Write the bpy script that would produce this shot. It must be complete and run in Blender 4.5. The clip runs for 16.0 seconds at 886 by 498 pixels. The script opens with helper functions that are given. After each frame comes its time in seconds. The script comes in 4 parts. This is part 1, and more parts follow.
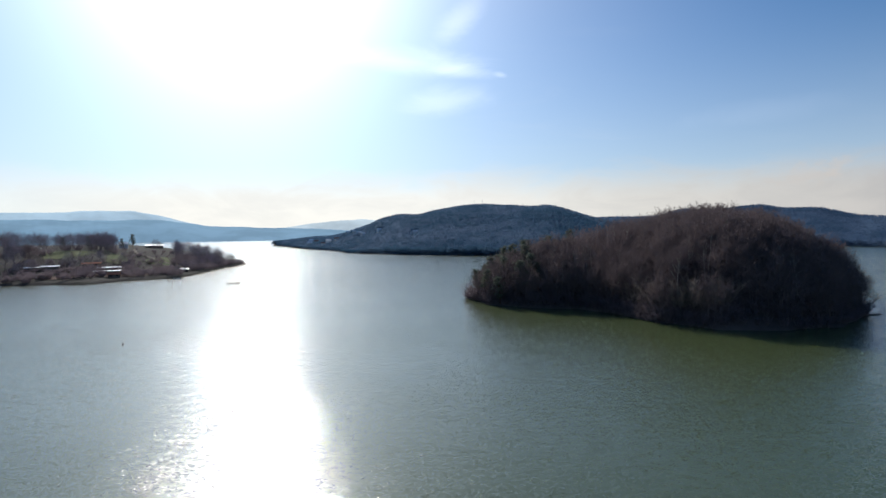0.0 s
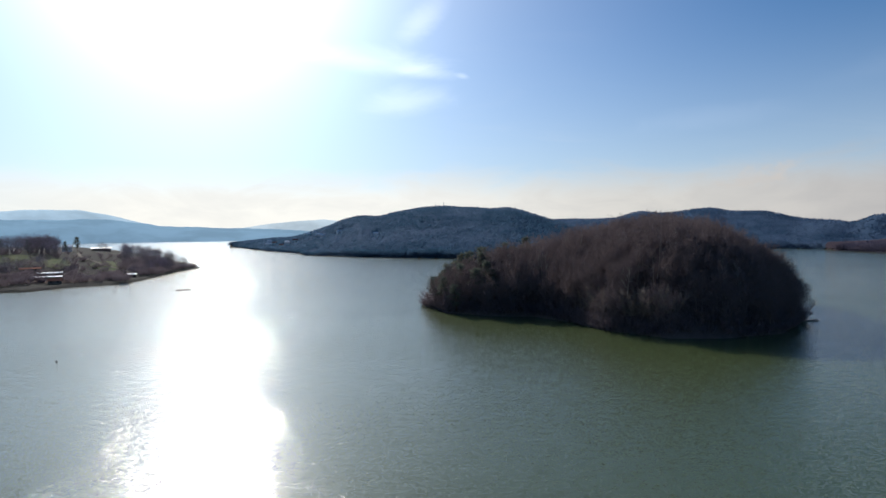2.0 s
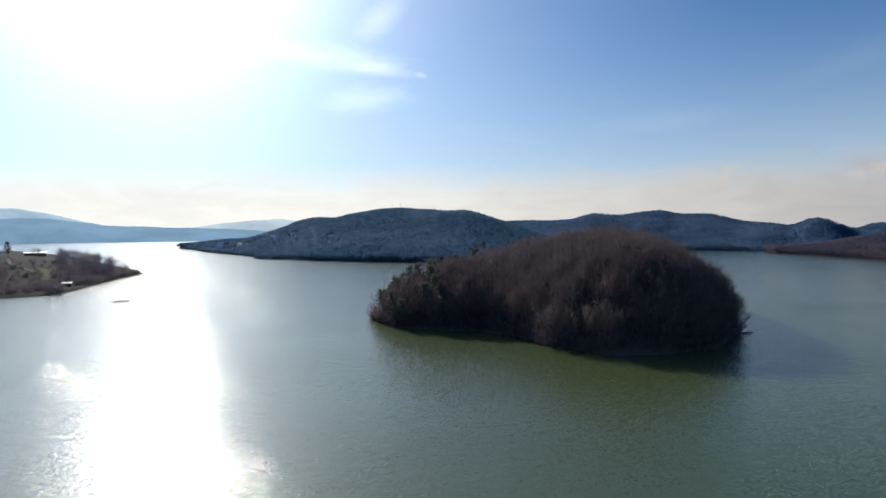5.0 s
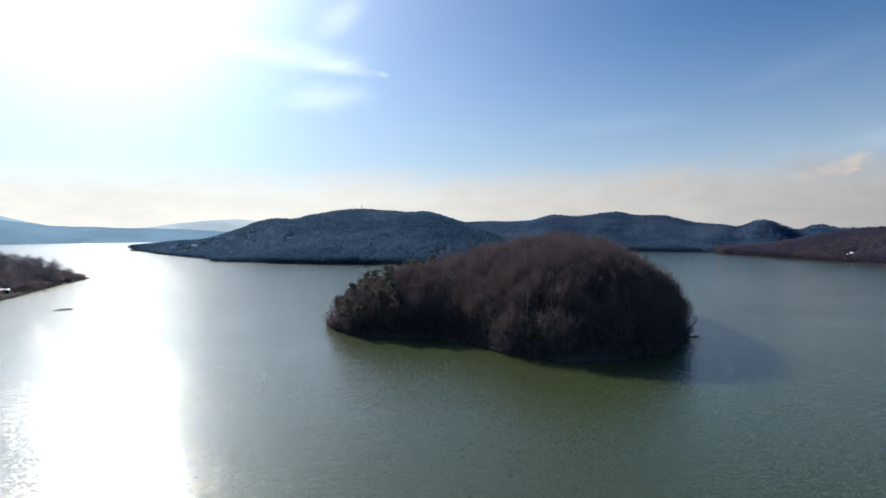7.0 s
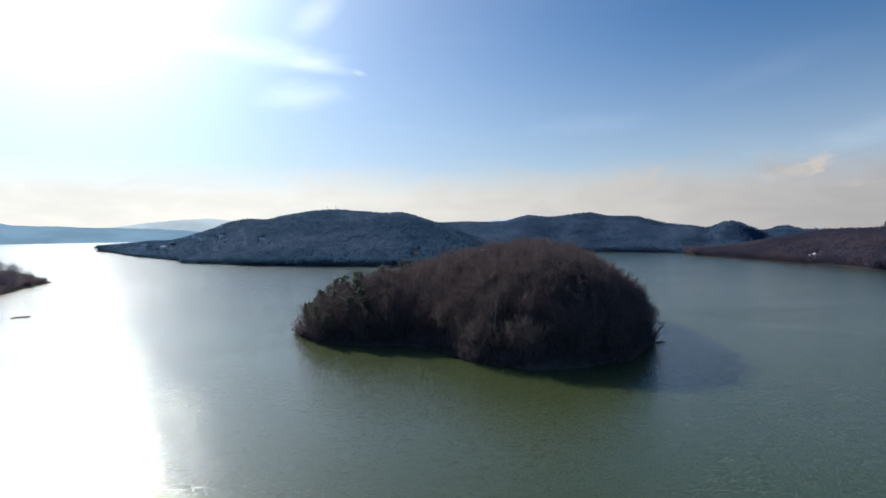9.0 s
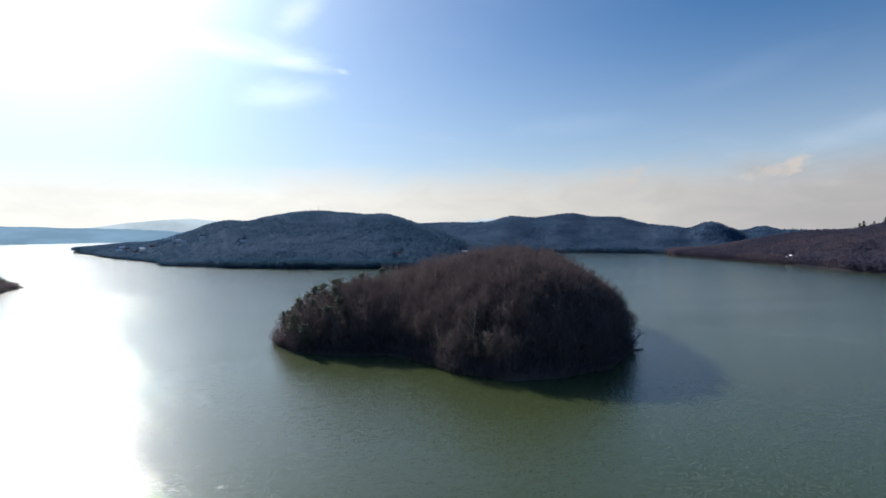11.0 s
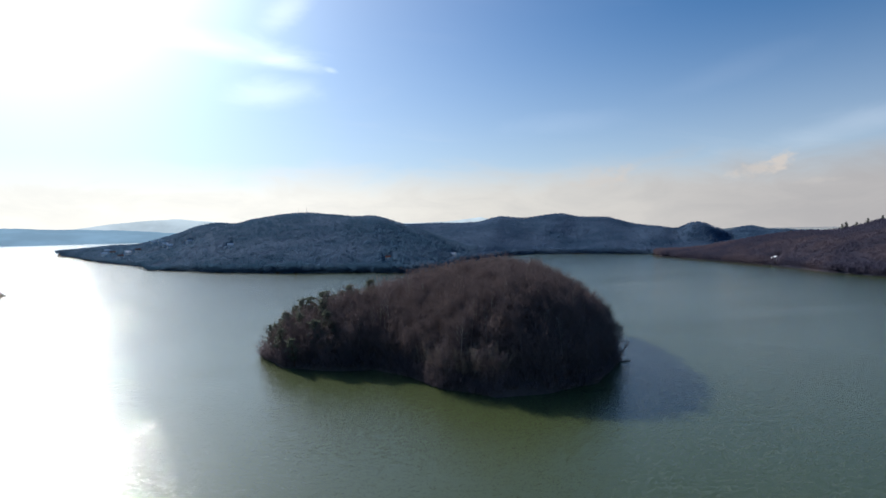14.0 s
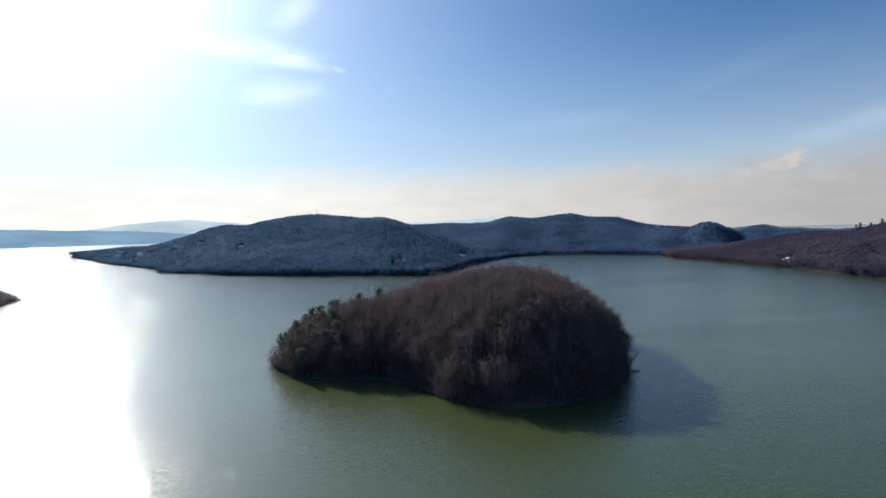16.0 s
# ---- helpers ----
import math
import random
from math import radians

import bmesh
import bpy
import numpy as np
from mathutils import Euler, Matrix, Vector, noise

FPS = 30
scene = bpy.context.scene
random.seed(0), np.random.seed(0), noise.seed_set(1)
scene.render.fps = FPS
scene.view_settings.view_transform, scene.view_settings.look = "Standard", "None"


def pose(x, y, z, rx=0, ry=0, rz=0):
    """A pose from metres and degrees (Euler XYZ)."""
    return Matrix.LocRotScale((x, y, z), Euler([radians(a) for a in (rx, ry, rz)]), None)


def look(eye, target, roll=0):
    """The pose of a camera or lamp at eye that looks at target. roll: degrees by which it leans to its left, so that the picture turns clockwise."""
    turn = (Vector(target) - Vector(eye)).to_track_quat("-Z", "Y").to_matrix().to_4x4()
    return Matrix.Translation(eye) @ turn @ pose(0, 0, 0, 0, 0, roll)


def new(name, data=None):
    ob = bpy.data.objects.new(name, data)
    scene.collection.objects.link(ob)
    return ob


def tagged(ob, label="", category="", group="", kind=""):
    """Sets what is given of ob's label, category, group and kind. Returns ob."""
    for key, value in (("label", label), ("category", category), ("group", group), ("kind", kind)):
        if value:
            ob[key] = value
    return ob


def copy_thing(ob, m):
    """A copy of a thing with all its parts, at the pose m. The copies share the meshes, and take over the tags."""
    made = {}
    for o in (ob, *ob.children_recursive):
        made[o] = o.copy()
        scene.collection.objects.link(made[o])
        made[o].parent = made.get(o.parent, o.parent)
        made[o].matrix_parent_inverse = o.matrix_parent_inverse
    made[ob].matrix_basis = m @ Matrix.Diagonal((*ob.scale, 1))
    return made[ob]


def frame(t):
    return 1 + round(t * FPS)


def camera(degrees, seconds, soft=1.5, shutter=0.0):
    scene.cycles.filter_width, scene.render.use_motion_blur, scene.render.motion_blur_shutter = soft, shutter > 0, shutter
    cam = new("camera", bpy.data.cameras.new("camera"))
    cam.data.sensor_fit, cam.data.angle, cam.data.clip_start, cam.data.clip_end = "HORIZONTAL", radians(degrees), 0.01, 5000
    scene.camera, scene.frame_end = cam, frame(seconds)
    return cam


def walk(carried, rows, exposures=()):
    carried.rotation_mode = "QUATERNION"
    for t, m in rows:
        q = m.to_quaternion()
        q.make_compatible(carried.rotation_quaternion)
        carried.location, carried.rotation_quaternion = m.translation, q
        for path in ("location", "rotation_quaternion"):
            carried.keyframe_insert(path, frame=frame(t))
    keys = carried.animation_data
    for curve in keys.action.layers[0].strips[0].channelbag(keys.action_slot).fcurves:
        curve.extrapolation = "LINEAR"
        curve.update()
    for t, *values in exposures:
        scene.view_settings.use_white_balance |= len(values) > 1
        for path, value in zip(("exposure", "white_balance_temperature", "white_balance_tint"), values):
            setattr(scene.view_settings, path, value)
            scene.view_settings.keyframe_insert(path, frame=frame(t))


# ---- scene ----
# ---------------------------------------------------------------- camera
cam = camera(79.1, 16.0)
PATH = [
    (0.0, 0.0, 0.0, 24.0, 0.0, -1.62, 0.92),
    (0.5, 0.42, 0.27, 24.55, -1.01, -1.60, 0.88),
    (1.0, 0.88, 0.52, 25.14, -2.54, -1.60, 0.84),
    (1.5, 1.43, 0.77, 25.71, -3.39, -1.63, 0.82),
    (2.0, 2.12, 1.06, 26.39, -4.02, -1.64, 0.82),
    (2.5, 2.85, 1.40, 27.17, -4.60, -1.67, 0.82),
    (3.0, 3.63, 1.76, 28.00, -5.44, -1.69, 0.81),
    (3.5, 4.41, 2.24, 28.91, -6.37, -1.71, 0.77),
    (6.0, 7.02, 2.80, 31.98, -9.92, -1.78, 0.79),
    (6.5, 7.49, 2.88, 32.49, -11.06, -1.78, 0.79),
    (7.0, 8.03, 2.95, 33.01, -12.37, -1.81, 0.77),
    (7.5, 8.70, 2.99, 33.62, -13.34, -1.86, 0.77),
    (8.0, 9.39, 3.02, 34.21, -14.20, -1.89, 0.78),
    (8.5, 10.02, 3.10, 34.80, -14.65, -1.90, 0.78),
    (9.0, 10.51, 3.22, 35.38, -14.88, -1.91, 0.78),
    (11.5, 12.87, 3.97, 38.74, -17.27, -2.00, 0.90),
    (12.0, 13.09, 4.03, 39.32, -18.18, -2.01, 0.95),
    (12.5, 13.27, 4.02, 39.95, -18.84, -2.03, 1.00),
    (13.0, 13.31, 3.96, 40.76, -18.52, -2.06, 1.06),
    (13.5, 13.34, 3.85, 41.73, -17.98, -2.10, 1.12),
    (14.0, 13.31, 3.77, 42.73, -17.65, -2.15, 1.18),
    (14.5, 13.22, 3.72, 43.71, -17.36, -2.20, 1.24),
    (15.0, 13.16, 3.71, 44.63, -17.14, -2.21, 1.31),
    (15.5, 13.20, 3.65, 45.47, -16.94, -2.24, 1.37),
    (16.0, 13.38, 3.49, 46.24, -16.69, -2.24, 1.40),
]
walk(cam, [(t, pose(x, y, z, 90 + p, r, w)) for t, x, y, z, w, p, r in PATH], [(0.0, 0.0), (9.0, 0.0), (12.0, 0.08), (16.0, 0.08)])

# ---------------------------------------------------------------- world and sun
SUN_AZ, SUN_EL = -20.5, 29.4        # degrees from +y towards +x, and above the horizon
SUN = Vector((math.sin(radians(SUN_AZ)) * math.cos(radians(SUN_EL)),
              math.cos(radians(SUN_AZ)) * math.cos(radians(SUN_EL)), math.sin(radians(SUN_EL))))


class Nodes:
    """A short way to write node trees."""

    def __init__(self, tree):
        self.tree = tree
        tree.nodes.clear()

    def add(self, kind):
        return self.tree.nodes.new(kind)

    def put(self, socket, value):
        if isinstance(value, bpy.types.NodeSocket):
            self.tree.links.new(value, socket)
        else:
            socket.default_value = value

    def math(self, op, a, b=0.0, c=0.0, clamp=False):
        n = self.tree.nodes.new("ShaderNodeMath")
        n.operation, n.use_clamp = op, clamp
        for i, v in enumerate((a, b, c)):
            self.put(n.inputs[i], v)
        return n.outputs[0]

    def vec(self, op, a, b=(0, 0, 0), out=0):
        n = self.tree.nodes.new("ShaderNodeVectorMath")
        n.operation = op
        self.put(n.inputs[0], a)
        if op == "SCALE":
            self.put(n.inputs[3], b)
        else:
            self.put(n.inputs[1], b)
        return n.outputs[out]

    def mix(self, fac, a, b, blend="MIX"):
        n = self.tree.nodes.new("ShaderNodeMix")
        n.data_type, n.blend_type = "RGBA", blend
        self.put(n.inputs[0], fac)
        self.put(n.inputs[6], a if isinstance(a, bpy.types.NodeSocket) else (*a, 1)[:4])
        self.put(n.inputs[7], b if isinstance(b, bpy.types.NodeSocket) else (*b, 1)[:4])
        return n.outputs[2]

    def noise(self, vector, scale, detail=4.0, rough=0.55, distort=0.0):
        n = self.tree.nodes.new("ShaderNodeTexNoise")
        self.put(n.inputs["Vector"], vector)
        for key, v in (("Scale", scale), ("Detail", detail), ("Roughness", rough), ("Distortion", distort)):
            n.inputs[key].default_value = v
        return n.outputs[0]

    def span(self, value, a, b, c=0.0, d=1.0, smooth=True):
        n = self.tree.nodes.new("ShaderNodeMapRange")
        n.interpolation_type = "SMOOTHSTEP" if smooth else "LINEAR"
        for i, v in enumerate((value, a, b, c, d)):
            self.put(n.inputs[i], v)
        return n.outputs[0]

    def mapping(self, vector, scale=(1, 1, 1), turn=0.0, shift=(0, 0, 0)):
        n = self.tree.nodes.new("ShaderNodeMapping")
        self.put(n.inputs[0], vector)
        n.inputs[1].default_value = shift
        n.inputs[2].default_value = (0, 0, radians(turn))
        n.inputs[3].default_value = scale
        return n.outputs[0]


def build_world():
    world = bpy.data.worlds.new("sky")
    scene.world = world
    world.use_nodes = True
    g = Nodes(world.node_tree)
    way = g.add("ShaderNodeTexCoord").outputs["Generated"]
    sky = g.add("ShaderNodeTexSky")
    sky.sky_type, sky.sun_disc = "NISHITA", False
    sky.sun_elevation, sky.sun_rotation = radians(SUN_EL), radians(SUN_AZ)
    sky.altitude, sky.air_density, sky.dust_density, sky.ozone_density = 300, 1.0, 0.6, 2.0
    color = g.vec("MULTIPLY", sky.outputs[0], SKY_TINT)
    split = g.add("ShaderNodeSeparateXYZ")
    g.put(split.inputs[0], way)
    x, y, z = split.outputs
    az = g.math("MULTIPLY", g.math("ARCTAN2", x, y), 57.2958)
    el = g.math("MULTIPLY", g.math("ARCSINE", z), 57.2958)
    # pale haze along the horizon
    low = g.math("POWER", g.span(el, 0.0, 25.0, 1.0, 0.0, False), 2.0)
    color = g.mix(g.math("MULTIPLY", low, 0.9), color, HAZE)
    # thin veil of ice cloud that glows round the sun
    near = g.math("MAXIMUM", g.vec("DOT_PRODUCT", way, tuple(SUN), 1), 0.0)
    for power, gain, tone in VEIL:
        color = g.mix(1.0, color, g.vec("SCALE", tone, g.math("MULTIPLY", g.math("POWER", near, power), gain)), "ADD")
    # streaks of cirrus
    flat = g.add("ShaderNodeCombineXYZ")
    over = g.math("ADD", g.math("MAXIMUM", z, 0.0), 0.12)
    g.put(flat.inputs[0], g.math("DIVIDE", x, over))
    g.put(flat.inputs[1], g.math("DIVIDE", y, over))
    wisps = g.noise(g.mapping(flat.outputs[0], (0.55, 1.6, 1), 18), 1.6, 8.0, 0.6, 0.7)
    patches = g.noise(g.mapping(flat.outputs[0], (0.5, 0.7, 1), -20, (3.1, 1.7, 0)), 0.9, 3.0)
    cirrus = g.math("MULTIPLY", g.span(wisps, 0.46, 0.78), g.span(patches, 0.42, 0.66))
    color = g.mix(g.math("MULTIPLY", cirrus, 0.08), color, CLOUD)

    # a low beige layer of mist and flat cloud, away from the sun
    ragged = g.noise(g.mapping(way, (1, 1, 3.0)), 7.0, 6.0, 0.6, 0.5)
    top = g.math("ADD", el, g.math("MULTIPLY", g.math("SUBTRACT", ragged, 0.5), 4.5))
    layer = g.math("MULTIPLY", g.span(top, 3.2, 7.6, 1.0, 0.0), g.span(az, -60.0, -25.0))
    tone = g.mix(g.span(az, 22.0, 58.0), g.mix(g.span(az, -5.0, 28.0), GLEAM, MIST_A), MIST_B)
    tone = g.mix(1.0, tone, g.mix(g.span(ragged, 0.3, 0.7), (0.93, 0.93, 0.94), (1.06, 1.05, 1.04)), "MULTIPLY")
    color = g.mix(g.math("MULTIPLY", layer, 0.88), color, tone)
    # single clouds: azimuth, elevation, half width, half height, tilt, density
    fine = g.noise(g.mapping(way, (1, 1, 1.5)), 48.0, 6.0, 0.6, 0.3)
    brush = g.noise(g.mapping(way, (1, 1, 2.6)), 9.0, 7.0, 0.6, 0.7)
    for a0, e0, wa, we, tilt, dense, grain in CLOUDS:
        da = g.math("SUBTRACT", az, a0)
        de = g.math("SUBTRACT", g.math("SUBTRACT", el, e0), g.math("MULTIPLY", da, tilt))
        u, v = g.math("DIVIDE", da, wa), g.math("DIVIDE", de, we)
        r = g.math("SQRT", g.math("ADD", g.math("MULTIPLY", u, u), g.math("MULTIPLY", v, v)))
        body = g.math("SUBTRACT", g.math("MULTIPLY_ADD", fine, 2.2, -0.1) if grain else g.math("ADD", brush, 0.55), r)
        body = g.span(body, 0.0, 0.9 if grain else 1.0)
        if grain:
            color = g.mix(g.math("MULTIPLY", body, dense), color, CUMULUS)
        else:
            color = g.mix(g.math("MULTIPLY", body, dense), color, CIRRUS, "ADD")
    back = g.add("ShaderNodeBackground")
    g.put(back.inputs[0], color)
    back.inputs[1].default_value = 0.1
    out = g.add("ShaderNodeOutputWorld")
    g.put(out.inputs[0], back.outputs[0])


SKY_TINT = (0.222, 0.59, 0.89)
HAZE = (6.5, 7.05, 7.6)
GLEAM, MIST_A, MIST_B = (9.8, 9.6, 9.0), (6.9, 6.65, 6.25), (4.4, 4.2, 4.2)
VEIL_TONE = (1.05, 0.99, 0.97)
CLOUD = (8.5, 8.6, 8.8)
CIRRUS = (3.4, 3.1, 2.8)
CUMULUS = (6.3, 5.8, 5.4)
VEIL = ((5.0, 3.9, (1.13, 1.02, 0.95)), (30.0, 11.3, (1.03, 0.99, 0.97)), (160.0, 24.0, VEIL_TONE), (800.0, 60.0, VEIL_TONE))
CLOUDS = [
    (-3.0, 17.6, 10.0, 1.7, -0.07, 0.65, 0), (2.5, 16.6, 4.5, 0.9, -0.1, 0.5, 0), (6.3, 16.2, 1.0, 0.4, -0.2, 0.5, 0), (0.5, 13.8, 6.0, 2.0, 0.12, 0.55, 0), (2.0, 21.4, 3.6, 2.2, 0.5, 0.6, 0),
    (48.0, 4.9, 3.2, 0.8, 0.22, 0.6, 1), (49.8, 5.5, 1.5, 1.1, 0.4, 0.8, 1), (34.0, 4.7, 3.6, 1.3, 0.10, 0.42, 1), (36.2, 5.3, 1.5, 0.9, 0.3, 0.4, 1), (52.5, 3.6, 1.8, 0.4, 0.0, 0.25, 1),
    (56.0, 8.4, 9.0, 1.6, 0.2, 0.25, 0), (30.0, 10.5, 9.0, 1.6, 0.05, 0.1, 0), (46.0, 14.0, 8.0, 1.6, 0.2, 0.07, 0),
]
build_world()
lamp = new("sun", bpy.data.lights.new("sun", "SUN"))
lamp.data.energy, lamp.data.angle, lamp.data.color = 5.0, radians(0.53), (1.0, 0.95, 0.88)
lamp.matrix_world = look(SUN * 900, (0, 0, 0))


# ---------------------------------------------------------------- materials
def material(name, rgb_a, rgb_b, scale=1.0, rough=0.85, bump=0.0, bump_scale=8.0, coarse=0.12, spread=(0.38, 0.62), vary=0.0, spec=0.02, thin=0.0):
    """A matt surface: two colours mixed at two sizes, fine relief, and some change from piece to piece. thin: share of light that passes through."""
    m = bpy.data.materials.new(name)
    m.use_nodes = True
    g = Nodes(m.node_tree)
    at = g.add("ShaderNodeTexCoord").outputs["Object"]
    big = g.noise(at, scale * coarse, 3.0)
    small = g.noise(at, scale, 6.0, 0.6)
    both = g.math("ADD", g.math("MULTIPLY", big, 0.55), g.math("MULTIPLY", small, 0.45))
    color = g.mix(g.span(both, *spread), rgb_a, rgb_b)
    if vary:
        rnd = g.add("ShaderNodeObjectInfo").outputs["Random"]
        color = g.mix(1.0, color, g.mix(rnd, (1 - vary,) * 3, (1 + vary, 1 + vary * 0.85, 1 + vary * 0.7)), "MULTIPLY")
        isle = g.add("ShaderNodeNewGeometry").outputs["Random Per Island"]
        color = g.mix(1.0, color, g.mix(isle, (1 - vary,) * 3, (1 + vary,) * 3), "MULTIPLY")
    b = g.add("ShaderNodeBsdfPrincipled")
    g.put(b.inputs["Base Color"], color)
    b.inputs["Roughness"].default_value = rough
    b.inputs["Specular IOR Level"].default_value = spec
    if bump:
        n = g.add("ShaderNodeBump")
        n.inputs["Strength"].default_value = bump
        n.inputs["Distance"].default_value = 0.3
        g.put(n.inputs["Height"], g.noise(at, bump_scale, 5.0))
        g.put(b.inputs["Normal"], n.outputs[0])
    surface = b.outputs[0]
    if thin:
        glow, both = g.add("ShaderNodeBsdfTranslucent"), g.add("ShaderNodeMixShader")
        g.put(glow.inputs[0], color)
        g.put(both.inputs[0], thin)
        g.put(both.inputs[1], surface)
        g.put(both.inputs[2], glow.outputs[0])
        surface = both.outputs[0]
    out = g.add("ShaderNodeOutputMaterial")
    g.put(out.inputs[0], surface)
    return m


def water_material():
    """Turbid green lake: light scattered under the surface, and a rippled surface that mirrors the sky."""
    m = bpy.data.materials.new("lake_water")
    m.use_nodes = True
    g = Nodes(m.node_tree)
    at = g.add("ShaderNodeTexCoord").outputs["Object"]
    cloudy = g.noise(at, 0.006, 4.0)
    b = g.add("ShaderNodeBsdfPrincipled")
    g.put(b.inputs["Base Color"], g.mix(g.span(cloudy, 0.35, 0.65), (0.051, 0.070, 0.026), (0.060, 0.080, 0.033)))
    gusts = g.span(g.noise(g.mapping(at, (0.35, 1.0, 1.0), 25), 0.011, 4.0, 0.6, 0.6), 0.36, 0.66, 0.75, 1.15)
    flaws = g.span(g.noise(g.mapping(at, (0.45, 1.0, 1.0), 12), 0.95, 4.0, 0.65, 0.6), 0.36, 0.72, 0.7, 1.5)
    gusts = g.math("MULTIPLY", gusts, flaws)
    # a smooth slick that trails away from the island's end
    (ax, ay), (bx, by) = SLICK
    long = math.hypot(bx - ax, by - ay)
    ux, uy = (bx - ax) / long, (by - ay) / long
    away = g.math("SUBTRACT", g.vec("DOT_PRODUCT", at, (uy, -ux, 0.0), 1), ax * uy - ay * ux)
    along = g.math("SUBTRACT", g.vec("DOT_PRODUCT", at, (ux, uy, 0.0), 1), ax * ux + ay * uy)
    away = g.math("ADD", away, g.math("MULTIPLY", g.math("SUBTRACT", g.noise(at, 0.05, 3.0), 0.5), 8.0))
    band = g.math("MULTIPLY", g.span(g.math("ABSOLUTE", away), 0.3, 4.5, 1.0, 0.0), g.math("MULTIPLY", g.span(along, 0.0, 8.0), g.span(along, long * 0.7, long, 1.0, 0.0)))
    gusts = g.math("MULTIPLY", gusts, g.math("MULTIPLY_ADD", band, -0.25, 1.0))
    b.inputs["Roughness"].default_value = 0.07
    b.inputs["IOR"].default_value = 1.5
    b.inputs["Coat Weight"].default_value, b.inputs["Coat Roughness"].default_value, b.inputs["Coat IOR"].default_value = 0.15, 0.38, 1.4
    # slopes of small waves: fine ripples and longer wavelets
    slope = None
    for scale, turn, stretch, gain in WAVES:
        n = g.add("ShaderNodeTexNoise")
        g.put(n.inputs["Vector"], g.mapping(at, (stretch, 1.0, 1.0), turn))
        for key, v in (("Scale", scale), ("Detail", 2.0), ("Roughness", 0.5), ("Distortion", 0.2)):
            n.inputs[key].default_value = v
        one = g.vec("MULTIPLY", g.vec("SUBTRACT", n.outputs["Color"], (0.5, 0.5, 0.5)), (gain, gain * 1.3, 0.0))
        slope = one if slope is None else g.vec("ADD", slope, one)
    # single steep facets on the wavelets
    cells = g.add("ShaderNodeTexVoronoi")
    g.put(cells.inputs["Vector"], g.mapping(at, (0.7, 1.0, 1.0), 20))
    cells.inputs["Scale"].default_value = FACETS[0]
    tilt = g.vec("SUBTRACT", g.vec("SCALE", cells.outputs["Color"], 2.0), (1.0, 1.0, 1.0))
    square = g.vec("MULTIPLY", tilt, tilt)
    tilt = g.vec("MULTIPLY", g.vec("MULTIPLY", tilt, square), square)
    slope = g.vec("ADD", slope, g.vec("MULTIPLY", tilt, (FACETS[1], FACETS[1], 0.0)))
    facing = g.vec("NORMALIZE", g.vec("ADD", g.vec("SCALE", slope, gusts), (0.0, 0.0, 1.0)))
    g.put(b.inputs["Normal"], facing)
    out = g.add("ShaderNodeOutputMaterial")
    g.put(out.inputs[0], b.outputs[0])
    return m


def hazed_far_material(name, rgb, glow):
    """Far-off range; blue haze is put into its base colour and emission."""
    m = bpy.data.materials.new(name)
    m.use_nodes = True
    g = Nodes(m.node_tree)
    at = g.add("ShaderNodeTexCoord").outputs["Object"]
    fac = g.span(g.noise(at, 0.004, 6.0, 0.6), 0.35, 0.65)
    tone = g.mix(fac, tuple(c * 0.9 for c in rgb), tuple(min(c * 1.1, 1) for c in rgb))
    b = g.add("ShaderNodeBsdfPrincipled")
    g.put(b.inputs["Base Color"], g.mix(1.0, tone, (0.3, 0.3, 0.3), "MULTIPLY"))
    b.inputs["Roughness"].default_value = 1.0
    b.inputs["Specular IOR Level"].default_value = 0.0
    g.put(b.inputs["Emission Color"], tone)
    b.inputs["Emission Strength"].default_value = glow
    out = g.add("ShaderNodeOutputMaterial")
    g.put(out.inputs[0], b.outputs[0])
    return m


# waves: fineness, heading, stretch along the crests, steepness
WAVES = [(30.0, 14, 0.8, 0.26), (12.0, 30, 0.8, 0.50), (5.0, 8, 0.6, 0.36), (1.6, 18, 0.5, 0.07), (0.5, 10, 0.3, 0.02)]
SLICK = ((144.0, 189.0), (215.0, 105.0))        # its two ends
FACETS = (7.0, 0.19)        # fineness, steepness
WATER = water_material()
SOIL = material("litter_soil", (0.058, 0.048, 0.046), (0.098, 0.078, 0.072), 0.4, 0.95, 0.5, 3.0)
LAND = material("winter_meadow", (0.045, 0.040, 0.041), (0.055, 0.056, 0.046), 0.08, 0.95, 0.4, 1.0, 0.2)
BARK = material("bark", (0.119, 0.098, 0.095), (0.185, 0.152, 0.143), 3.0, 0.95, 0.5, 20.0, vary=0.15)
BIRCH = material("birch_bark", (0.30, 0.28, 0.25), (0.62, 0.60, 0.56), 1.2, 0.8, 0.2, 10.0, vary=0.15)
PINE_BARK = material("pine_bark", (0.10, 0.06, 0.04), (0.20, 0.12, 0.08), 2.0, 0.95, 0.5, 15.0, vary=0.2)
TWIGS = material("twigs", (0.139, 0.114, 0.119), (0.190, 0.149, 0.147), 0.3, 0.95, vary=0.1, thin=0.3)
DARK_TWIGS = material("shrub_twigs", (0.149, 0.127, 0.149), (0.196, 0.161, 0.175), 0.3, 0.95, vary=0.1, thin=0.5)
# paler, greyer copy of the twigs: haze over the point is in the colour
HAZED_TWIGS = material("hazed_twigs", (0.31, 0.265, 0.30), (0.40, 0.335, 0.365), 0.3, 0.95, vary=0.15)
PALE_TWIGS = material("pale_twigs", (0.20, 0.172, 0.155), (0.29, 0.25, 0.22), 0.6, 0.95, vary=0.2, thin=0.3)
NEEDLES = material("pine_needles", (0.085, 0.099, 0.087), (0.128, 0.149, 0.119), 0.8, 0.8, vary=0.25, thin=0.4)
